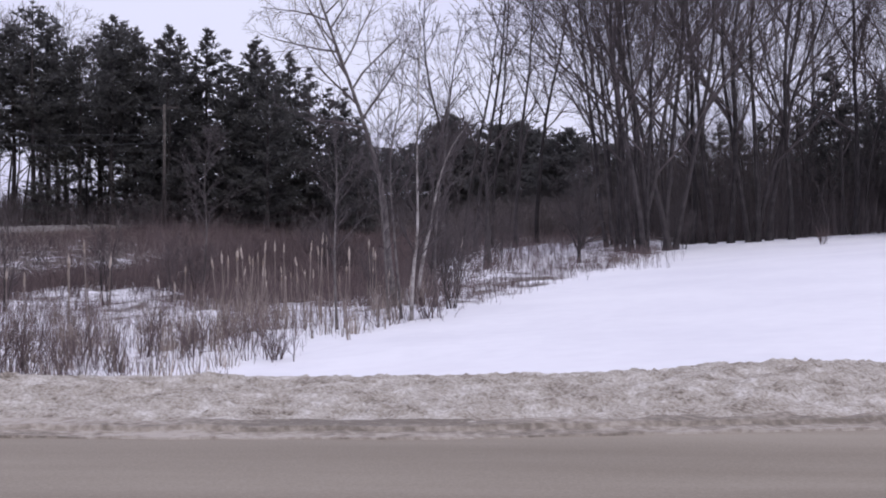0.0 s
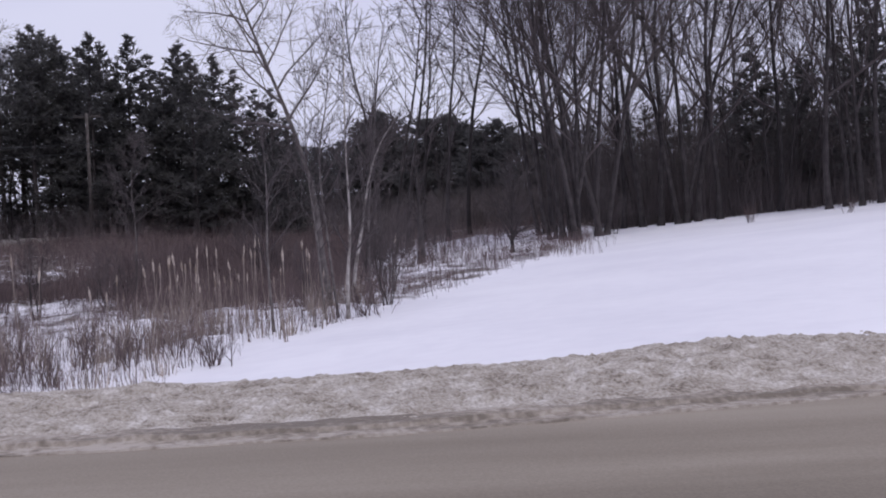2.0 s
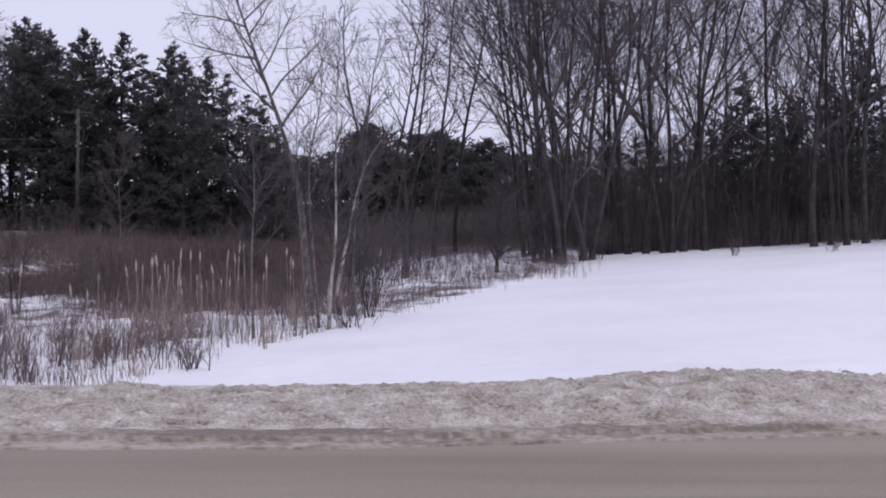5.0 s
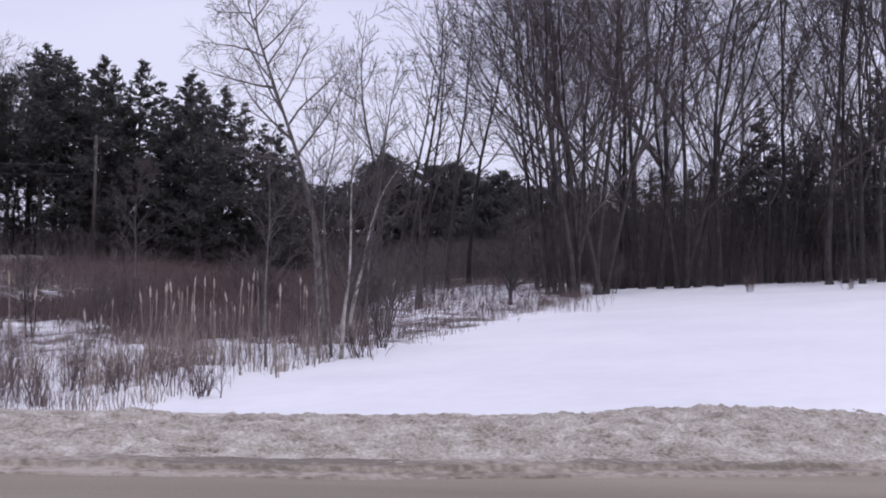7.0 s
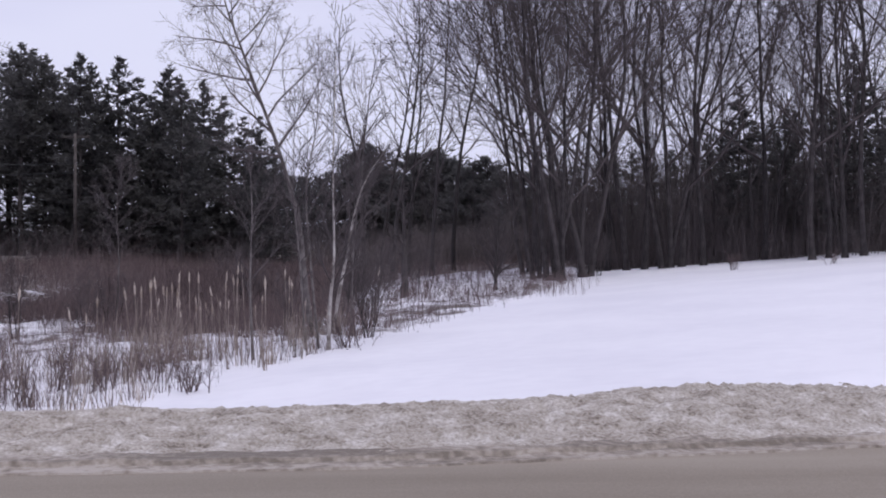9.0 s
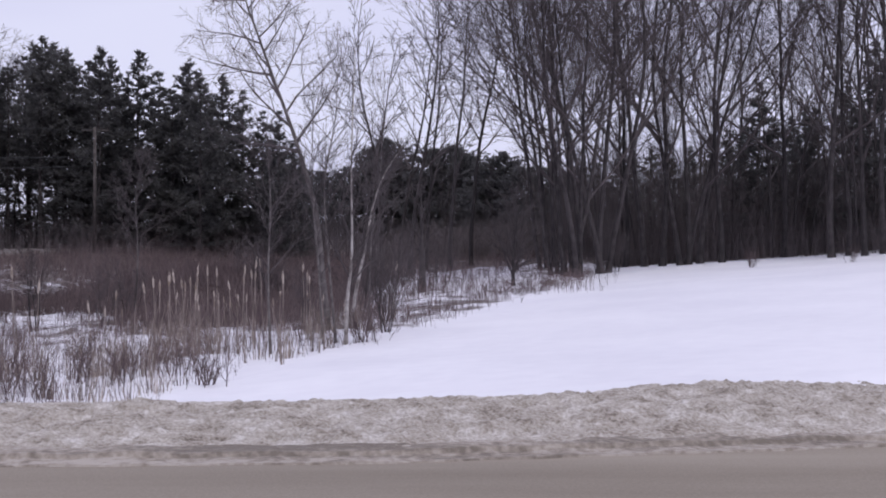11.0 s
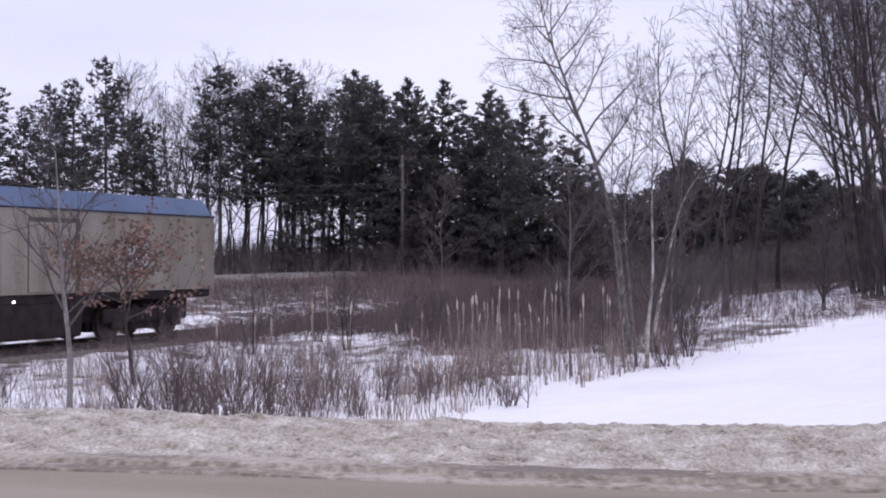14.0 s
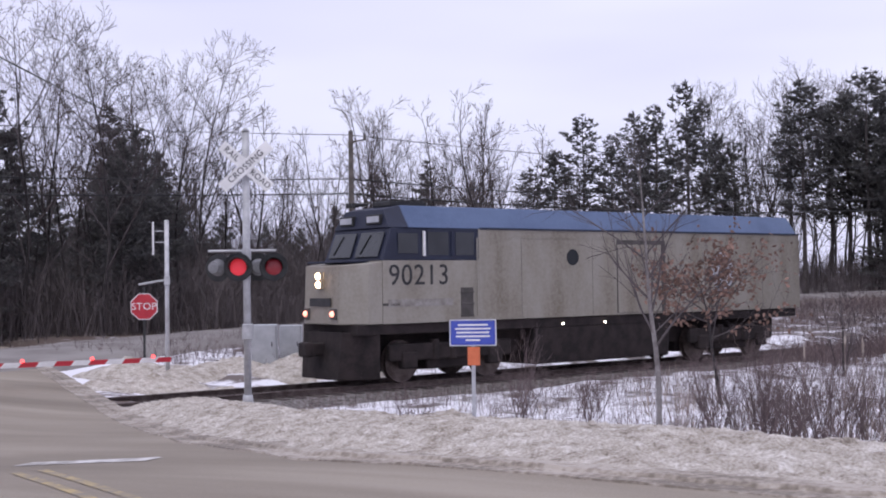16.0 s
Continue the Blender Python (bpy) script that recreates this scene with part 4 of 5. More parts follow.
def build_track():
    track = thing("railway_track", "single railway track with dark ties on ballast", "railway track", kind="structure", m=pose(RAIL_MID.x, RAIL_MID.y, 0, 0, 0, TRACK_TURN))
    a, b = -26.0, 230.0
    # ballast shoulder
    V, F = [], []
    prof = ((-2.3, -1.32), (-1.5, -1.06), (1.5, -1.06), (2.3, -1.32))
    xs = axis([(a, 60, 1.0), (60, b, 10)])
    for x in xs:
        for y, z in prof:
            V.append((x, y + 0.08 * noise.noise((x, y, 0)), z + 0.03 * noise.noise((x * 1.3, y * 2, 4))))
    for i in range(len(xs) - 1):
        for k in range(3):
            F.append((i * 4 + k, (i + 1) * 4 + k, (i + 1) * 4 + k + 1, i * 4 + k + 1))
    part("ballast", mesh("ballast", V, F, BALLAST, True), track)
    for y in (-0.755, 0.755):
        bm = bmesh.new()
        length = b - a
        block(bm, (length, 0.075, 0.045), ((a + b) / 2, y, RAIL_TOP - 0.0225), bevel=0.012)
        block(bm, (length, 0.02, 0.08), ((a + b) / 2, y, RAIL_TOP - 0.085))
        block(bm, (length, 0.14, 0.02), ((a + b) / 2, y, RAIL_TOP - 0.135))
        part("rail", bm_mesh("rail", bm, RAIL_STEEL), track)
    bm = bmesh.new()
    block(bm, (0.22, 2.55, 0.16), bevel=0.015)
    tie = bm_mesh("tie", bm, TIE_WOOD)
    rng = random.Random(3)
    for i in range(150):
        part("tie", tie, track, m=pose(a + 18 + i * 0.52, rng.uniform(-0.04, 0.04), RAIL_TOP - 0.22, 0, 0, rng.uniform(-1.2, 1.2)))
    # planked crossing surface between the rails, flush with the road
    for y, w in ((0, 1.32), (-1.15, 0.62), (1.15, 0.62)):
        bm = bmesh.new()
        block(bm, (8.0, w, 0.10), (-8.2, y, RAIL_TOP - 0.055), bevel=0.01)
        part("crossing_plank", bm_mesh("crossing_plank", bm, ASPHALT), track)


def build_signal():
    x, y = place(-47.1, 23.4)
    z = ground_z(x, y)
    # the lamps face along the approach, toward the camera's road
    m = pose(x, y, z, 0, 0, 40)
    s = thing("crossing_signal", "grey railway crossing signal with a crossbuck and red lamps", "crossing signal", m=m)
    bm = bmesh.new()
    block(bm, (0.42, 0.42, 0.34), (0, 0, 0.16), bevel=0.03)
    part("base", bm_mesh("base", bm, CONCRETE), s, "cast grey mast base")
    bm = bmesh.new()
    rod(bm, (0, 0, 0.3), (0, 0, 5.55), 0.07, sides=16)
    rod(bm, (0, 0, 5.55), (0, 0, 5.62), 0.08, 0.03, sides=16)
    rod(bm, (0, 0, 0.33), (0, 0, 0.55), 0.12, 0.09, sides=16)
    part("mast", bm_mesh("mast", bm, STEEL, True), s)
    # crossbuck: two long boards
    for turn, words, yy in ((-42, ("RAIL", "ROAD"), -0.13), (42, ("CROSSING",), -0.15)):
        bm = bmesh.new()
        block(bm, (1.22, 0.012, 0.22), (0, 0, 0), bevel=0.004)
        blade = part("crossbuck_blade", bm_mesh("crossbuck_blade", bm, WHITE), s, "white crossbuck board with black letters", pose(0.02, yy, 4.87, 0, turn * -1, 0))
        for i, w in enumerate(words):
            off = 0 if len(words) == 1 else (-0.36, 0.36)[i]
            lettering("letters", w, 0.17 if len(words) == 1 else 0.16, 0.002, BLACK, blade, pose(off, -0.009, 0, 90, 0, 0))
    # crossarm with lamps, the nearer pair lit
    bm = bmesh.new()
    rod(bm, (-0.72, 0, 3.28), (0.55, 0, 3.28), 0.025)
    rod(bm, (0, 0, 3.1), (0, 0, 3.32), 0.09)
    part("crossarm", bm_mesh("crossarm", bm, STEEL), s)

    def lamp(px, py, turn, lens_mat, label, shell=BLACK):
        bm = bmesh.new()
        # disc with a rolled rim
        bmesh.ops.create_cone(bm, cap_ends=True, segments=32, radius1=0.27, radius2=0.27, depth=0.012, matrix=pose(0, 0, 0, 90, 0, 0))
        bmesh.ops.create_cone(bm, cap_ends=False, segments=32, radius1=0.27, radius2=0.265, depth=0.04, matrix=pose(0, -0.012, 0, 90, 0, 0))
        unit = part("lamp_unit", bm_mesh("lamp_unit", bm, BLACK, False), s, label, pose(px, py, 2.97, 0, 0, turn))
        bm = bmesh.new()
        bmesh.ops.create_cone(bm, cap_ends=True, segments=24, radius1=0.165, radius2=0.11, depth=0.18, matrix=pose(0, 0.1, 0, -90, 0, 0))
        part("housing", bm_mesh("housing", bm, shell, False), unit)
        bm = bmesh.new()
        bmesh.ops.create_uvsphere(bm, u_segments=24, v_segments=10, radius=0.16, matrix=pose(0, -0.012, 0) @ Matrix.Diagonal((1, 0.25, 1, 1)))
        part("lens", bm_mesh("lens", bm, lens_mat, True), unit, "red lens")
        # hood: the upper half of a short tube
        V, F = [], []
        n = 14
        for i in range(n + 1):
            a = math.pi * (-0.08 + 1.16 * i / n)
            V += [(0.18 * math.cos(a), -0.01, 0.18 * math.sin(a)), (0.18 * math.cos(a), -0.10 - 0.18 * max(0, math.sin(a)), 0.18 * math.sin(a))]
        for i in range(n):
            F.append((2 * i, 2 * i + 1, 2 * i + 3, 2 * i + 2))
        me = mesh("hood", V, F, BLACK, True)
        hood = part("hood", me, unit)
        hood.modifiers.new("thickness", "SOLIDIFY").thickness = 0.006

    lamp(-0.14, -0.16, 0, RED_LIT, "black round lamp unit with a lit red lens")
    lamp(0.52, -0.10, 6, RED_DARK, "black round lamp unit with a red lens")
    lamp(-0.56, 0.16, 158, RED_DARK, "back of a lamp unit turned away", LAMP_BACK)
    lamp(0.20, 0.22, 186, RED_DARK, "back of a lamp unit turned away", LAMP_BACK)
    bm = bmesh.new()
    block(bm, (0.20, 0.14, 0.30), (0.02, -0.1, 1.75), bevel=0.02)
    part("junction_box", bm_mesh("junction_box", bm, STEEL), s)


def build_gate():
    tip = Vector((-24.7, 20.3, -0.30))
    along = Vector((-0.48, -0.877, -0.0)).normalized()
    foot = tip + along * 7.0
    gz = ground_z(foot.x, foot.y)
    turn = math.degrees(math.atan2(-along.y, -along.x))
    g = thing("crossing_gate", "lowered railway crossing gate striped red and white with red lamps", "crossing gate", m=pose(foot.x, foot.y, gz, 0, 0, turn))
    h = tip.z - gz
    bm = bmesh.new()
    rod(bm, (0, 0, 0), (0, 0, 4.2), 0.07)
    block(bm, (0.4, 0.4, 0.3), (0, 0, 0.12), bevel=0.02)
    part("mast", bm_mesh("mast", bm, STEEL), g)
    bm = bmesh.new()
    block(bm, (0.5, 0.35, 0.5), (-0.1, 0.25, h), bevel=0.03)
    part("gate_machine", bm_mesh("gate_machine", bm, STEEL), g)
    n = 17
    step = 7.0 / n
    skew = 0.09
    for i in range(n):
        V = []
        for yy in (-0.015, 0.015):
            V += [(i * step, yy, -0.06), ((i + 1) * step, yy, -0.06), ((i + 1) * step + (skew if i < n - 1 else 0), yy, 0.06), (i * step + (skew if i else 0), yy, 0.06)]
        F = [(0, 1, 2, 3), (7, 6, 5, 4), (0, 4, 5, 1), (1, 5, 6, 2), (2, 6, 7, 3), (3, 7, 4, 0)]
        part("arm_section", mesh("arm_section", V, F, RED_SIGN if i % 2 == 0 else WHITE), g, m=pose(0, -0.05, h))
    for xx in (6.55, 5.05, 3.4):
        bm = bmesh.new()
        rod(bm, (xx, -0.05, h + 0.06), (xx, -0.05, h + 0.13), 0.05, 0.04)
        part("gate_lamp", bm_mesh("gate_lamp", bm, RED_LAMP), g, "lit red lamp")


def build_signs():
    # blue notice on a post, an orange tag below it
    x, y = place(-36.58, 18.6)
    z = ground_z(x, y)
    s = thing("notice_sign", "blue notice sign on a steel post with an orange tag below", "sign", m=pose(x, y, z, 0, 0, 33))
    top, low = 1.6 - 18.6 * math.tan(radians(1.86)) - z, 1.6 - 18.6 * math.tan(radians(3.02)) - z
    mid = (top + low) / 2
    bm = bmesh.new()
    block(bm, (0.06, 0.03, top + 0.15), (0, 0.03, (top + 0.15) / 2 - 0.2))
    part("post", bm_mesh("post", bm, STEEL), s)
    bm = bmesh.new()
    block(bm, (0.72, 0.012, top - low + 0.03), (0, 0, mid), bevel=0.02)
    part("border", bm_mesh("border", bm, WHITE), s, "white sign edge")
    bm = bmesh.new()
    block(bm, (0.68, 0.008, top - low - 0.01), (0, -0.007, mid), bevel=0.015)
    part("panel", bm_mesh("panel", bm, BLUE_SIGN), s, "blue sign panel")
    for i, w in enumerate((0.46, 0.54, 0.5, 0.52, 0.22)):
        bm = bmesh.new()
        block(bm, (w, 0.004, 0.026), (0, -0.0135, top - 0.07 - i * 0.058))
        part("text_bar", bm_mesh("text_bar", bm, WHITE), s)
    bm = bmesh.new()
    block(bm, (0.19, 0.012, 0.28), (0.01, -0.002, low - 0.17), bevel=0.004)
    part("tag", bm_mesh("tag", bm, ORANGE), s, "small orange tag")
    # stop sign beyond the track
    x, y = place(-51.75, 38)
    z = ground_z(x, y)
    s = thing("stop_sign", "red octagonal stop sign on a dark post", "stop sign", m=pose(x, y, z, 0, 0, 48))
    hc = 1.6 - 38 * math.tan(radians(0.97)) - z
    bm = bmesh.new()
    block(bm, (0.07, 0.05, hc + 0.75), (0, 0.04, (hc + 0.75) / 2 - 0.15))
    part("post", bm_mesh("post", bm, BLACK), s)
    for r, mat, yy, nm in ((0.43, WHITE, 0, "border"), (0.40, RED_SIGN, -0.008, "panel")):
        bm = bmesh.new()
        bmesh.ops.create_cone(bm, cap_ends=True, segments=8, radius1=r, radius2=r, depth=0.012, matrix=pose(0, yy, hc, 90, 0, 0) @ pose(0, 0, 0, 0, 0, 22.5))
        part(nm, bm_mesh(nm, bm, mat), s)
    lettering("letters", "STOP", 0.30, 0.002, WHITE, s, pose(0, -0.018, hc, 90, 0, 0))
    # the far mast, seen on edge
    x, y = place(-50.72, 34)
    z = ground_z(x, y)
    top = 1.6 + 34 * math.tan(radians(2.98)) - z
    s = thing("far_signal_mast", "thin pale signal mast with a bracket beyond the track", "signal mast", m=pose(x, y, z, 0, 0, 50))
    bm = bmesh.new()
    rod(bm, (0, 0, -0.1), (0, 0, top), 0.06)
    part("mast", bm_mesh("mast", bm, ALUMINIUM, True), s)
    bm = bmesh.new()
    block(bm, (0.05, 0.22, 0.9), (-0.36, 0, top - 0.5), bevel=0.01)
    part("crossbuck_edge", bm_mesh("crossbuck_edge", bm, WHITE), s, "white board seen on edge")
    bm = bmesh.new()
    rod(bm, (-0.36, 0, top - 0.3), (0, 0, top - 0.3), 0.015)
    rod(bm, (-0.36, 0, top - 0.6), (0, 0, top - 0.6), 0.015)
    part("board_bracket", bm_mesh("board_bracket", bm, STEEL), s)
    bm = bmesh.new()
    rod(bm, (-0.75, 0, top - 1.75), (0.02, 0, top - 1.62), 0.03)
    block(bm, (0.16, 0.2, 0.26), (0, 0, top - 1.65), bevel=0.02)
    part("lamp_arm", bm_mesh("lamp_arm", bm, STEEL), s)
    # signal cabinets
    for az, d, w, h0, h1, label in ((-46.3, 36, 0.72, -1.9, -3.7, "grey steel signal cabinet beside the track"), (-45.1, 37, 0.66, -1.95, -3.3, "pale grey equipment box beside the track")):
        x, y = place(az, d)
        z = ground_z(x, y)
        hh = 1.6 + d * math.tan(radians(h0)) - z
        c = thing("signal_cabinet", label, "cabinet", m=pose(x, y, z, 0, 0, 40))
        bm = bmesh.new()
        block(bm, (w, 0.6, hh - 0.15), (0, 0, (hh - 0.15) / 2 + 0.15), bevel=0.02)
        part("body", bm_mesh("body", bm, CABINET), c)
        bm = bmesh.new()
        block(bm, (w - 0.08, 0.02, hh - 0.3), (0, -0.308, hh / 2 + 0.08), bevel=0.008)
        door = part("door", bm_mesh("door", bm, CABINET), c)
        bm = bmesh.new()
        block(bm, (0.03, 0.03, 0.14), (w * 0.33, -0.33, hh / 2 + 0.1), bevel=0.005)
        part("handle", bm_mesh("handle", bm, BLACK), door)
        bm = bmesh.new()
        block(bm, (w + 0.08, 0.68, 0.16), (0, 0, 0.08), bevel=0.02)
        part("plinth", bm_mesh("plinth", bm, CONCRETE), c)
    # road paint
    for name, p, q, w, mat, label in (("stop_line", (-12.0, 7.78), (-10.45, 8.36), 0.34, LINE_WHITE, "worn white stop line across the lane"),
                                      ("centre_line", (-11.0, 7.36), (-6.9, 5.72), 0.1, LINE_YELLOW, "worn yellow centre line"),
                                      ("centre_line", (-11.1, 7.12), (-7.0, 5.48), 0.1, LINE_YELLOW, "worn yellow centre line")):
        V, F = [], []
        n = 24
        a, b = Vector((*p, 0)), Vector((*q, 0))
        side = (b - a).normalized().cross(Vector((0, 0, 1))) * w / 2
        for i in range(n + 1):
            c = a.lerp(b, i / n)
            j = 1 + 0.12 * noise.noise((i * 0.9, 0, 3))
            for k in (-1, 1):
                pnt = c + side * k * j
                off = pnt.y - edge_y(pnt.x)
                V.append((pnt.x, pnt.y, road_z(pnt.x) + 0.03 - 0.003 * abs(off + 4) + 0.006))
        for i in range(n):
            F.append((2 * i, 2 * i + 1, 2 * i + 3, 2 * i + 2))
        tagged(part(name, mesh(name, V, F, mat)), label, "road marking", kind="structure")


def build_far_road():
    line = [Vector(p) for p in ((-30.5, 14, 0), (-33.2, 27, 0), (-35.2, 38, 0), (-36.2, 50, 0), (-35.6, 60, 0), (-35, 68, 0), (-32, 85, 0), (-25, 101, 0), (-14, 116, 0), (6, 134, 0), (60, 165, 0))]
    V, F = [], []
    pts = []
    for a, b in zip(line, line[1:]):
        n = max(2, int((b - a).length / 2))
        pts += [a.lerp(b, i / n) for i in range(n)]
    for i, p in enumerate(pts):
        d = (pts[min(i + 1, len(pts) - 1)] - pts[max(i - 1, 0)]).normalized()
        s = Vector((-d.y, d.x, 0))
        for k, lift in ((-0.6, -0.3), (0, 0.22), (3.2, 0.3), (6.4, 0.22), (7.0, -0.3)):
            q = p + s * k
            V.append((q.x, q.y, ground_z(p.x, p.y) + lift))
    for i in range(len(pts) - 1):
        for k in range(4):
            F.append((i * 5 + k, i * 5 + k + 1, (i + 1) * 5 + k + 1, (i + 1) * 5 + k))
    tagged(part("far_road", mesh("far_road", V, F, FAR_ASPHALT, True)), "pale salted road running beyond the railway", "road", kind="structure")


def build_poles():
    def pole(az, d, top_el, label, arm=True, turn=0):
        x, y = place(az, d)
        z = ground_z(x, y)
        h = 1.6 + d * math.tan(radians(top_el)) - z
        p = thing("utility_pole", label, "utility pole", "utility poles", m=pose(x, y, z, 0, 0, turn))
        bm = bmesh.new()
        rod(bm, (0, 0, -0.2), (0, 0, h), 0.16, 0.11)
        part("pole", bm_mesh("pole", bm, POLE_WOOD, True), p)
        if arm:
            bm = bmesh.new()
            block(bm, (2.2, 0.1, 0.12), (0, 0.15, h - 0.25), bevel=0.01)
            for k in (-0.95, -0.45, 0.45, 0.95):
                rod(bm, (k, 0.15, h - 0.19), (k, 0.15, h - 0.02), 0.045, 0.03, sides=8)
            part("crossarm", bm_mesh("crossarm", bm, POLE_WOOD), p)
        else:
            bm = bmesh.new()
            rod(bm, (0, 0, h - 0.55), (0.75, 0, h - 0.45), 0.04, sides=8)
            rod(bm, (0.7, 0, h - 0.46), (0.7, 0, h - 0.2), 0.06, sides=8)
            part("bracket", bm_mesh("bracket", bm, POLE_WOOD), p)
        return Vector((x, y, z + h))

    a = pole(-42.2, 58, 7.1, "weathered wooden utility pole with a side bracket", False, 20)
    b = pole(-12.9, 98, 4.85, "weathered wooden utility pole with a crossarm", True, -8)
    c = pole(4.2, 175, 2.3, "thin pale utility pole far off among the trees", False)
    far_left = Vector((-58, -12, a.z + 0.3))

    def wire(p, q, sag, r):
        V, F = [], []
        n = 20
        pts = [p.lerp(q, i / n) - Vector((0, 0, sag * 4 * (i / n) * (1 - i / n))) for i in range(n + 1)]
        tube(V, F, pts, [r] * (n + 1), 4)
        tagged(part("overhead_wire", mesh("overhead_wire", V, F, BLACK)), "dark overhead wire strung between utility poles", "wire", "wires")

    for drop, r in ((0.2, 0.018), (2.3, 0.03), (3.0, 0.035)):
        dz = Vector((0, 0, -drop))
        wire(far_left + dz, a + dz, 0.7, r)
        wire(a + dz, b + dz, 0.9, r)
        wire(b + dz, c + dz, 1.0, r)
    wire(Vector((-18.2, 2, 8.7)), Vector((-61, 55, 9.3)), 0.25, 0.03)


def snow_pile(az, d, size, height, seed, label):
    x, y = place(az, d)
    V, F = [], []
    n, rings = 40, 14
    for j in range(rings):
        u = j / (rings - 1)
        for i in range(n):
            a = 2 * math.pi * i / n
            rr = size * u * (1 + 0.25 * noise.noise((math.cos(a) * 1.4, math.sin(a) * 1.4, seed)))
            px, py = rr * math.cos(a) * 1.5, rr * math.sin(a)
            h = height * (1 - u * u) ** 1.2 + 0.16 * (1 - u) * noise.noise((px * 3, py * 3, seed + 5)) + 0.10 * (1 - u) * noise.noise((px * 7, py * 7, seed)) - (0.15 if j == rings - 1 else 0)
            V.append((px, py, h + ground_z(x + px, y + py) - ground_z(x, y)))
    for j in range(rings - 1):
        for i in range(n):
            F.append((j * n + i, j * n + (i + 1) % n, (j + 1) * n + (i + 1) % n, (j + 1) * n + i))
    thing("snow_mound", label, "snow mound", "snow mounds", m=pose(x, y, ground_z(x, y)), me=mesh("snow_mound", V, F, DIRTY, True))


def build_piles():
    for i, (az, d, size, h) in enumerate(((-43.4, 20.5, 0.75, 0.42), (-50.2, 34.5, 1.1, 0.34), (-48.0, 35.5, 1.2, 0.42), (-45.6, 33.8, 0.8, 0.3), (-43.6, 35, 1.5, 0.6), (-52.4, 35.5, 1.3, 0.35), (-38.5, 22, 0.9, 0.25), (-53.4, 31.8, 0.7, 0.22), (-51.6, 32.0, 0.8, 0.26), (-49.6, 31.4, 0.7, 0.2), (-47.9, 31.2, 0.6, 0.18))):
        snow_pile(az, d, size, h, i * 3.1, "lumpy mound of dirty ploughed snow near the track")


build_track()
build_piles()
build_signal()
build_gate()
build_signs()
build_far_road()
build_poles()


# ---- the locomotive, standing at the crossing ----
LOCO_GREY = material("weathered silver grey paint", [(0.15, 0.122, 0.088), (0.232, 0.208, 0.168), (0.285, 0.262, 0.222)], 0.9, 0.5, 0.1, 14.0, spread=(0.25, 0.65), stretch=(1.3, 1, 0.35))
LOCO_BLUE = material("roof blue paint", [(0.058, 0.092, 0.175), (0.085, 0.125, 0.22)], 0.8, 0.5, 0.08, 14.0)
LOCO_NAVY = material("navy cab paint", [(0.008, 0.011, 0.028), (0.014, 0.019, 0.042)], 1.2, 0.6, 0.08)
GRIME = material("grimy underframe", [(0.012, 0.008, 0.008), (0.030, 0.021, 0.020)], 3.0, 0.95, 0.6, 20.0)
NUMERAL = material("numeral paint", [(0.012, 0.012, 0.014), (0.03, 0.03, 0.032)], 4.0, 0.6, 0.0)
GLASS = material("tinted cab glass", [(0.02, 0.022, 0.026), (0.03, 0.032, 0.036)], 2.0, 0.08, 0.0)
HEADLAMP = glow("lit headlamp", (1.0, 0.66, 0.42), 8.0)
MARKER = glow("small white lamp", (1.0, 0.9, 0.75), 6.0)
DITCH = glow("lit red-tinged lamp", (1.0, 0.36, 0.26), 2.0)
LOCO_SEAM = material("dusty seam", [(0.11, 0.098, 0.082), (0.16, 0.145, 0.122)], 3.0, 0.8, 0.1)
# for dark fittings, and for shade painted round the baggage door and steps
TRIM_SHADE = material("dark trim and painted shade", [(0.05, 0.045, 0.04), (0.09, 0.08, 0.075)], 3.0, 0.8, 0.1)


def prism(section, x0, x1):
    """A solid of one cross-section (y, z) drawn along x."""
    n = len(section)
    V = [(x0, y, z) for y, z in section] + [(x1, y, z) for y, z in section]
    F = [tuple(range(n))[::-1], tuple(range(n, 2 * n))]
    F += [(i, (i + 1) % n, n + (i + 1) % n, n + i) for i in range(n)]
    return V, F


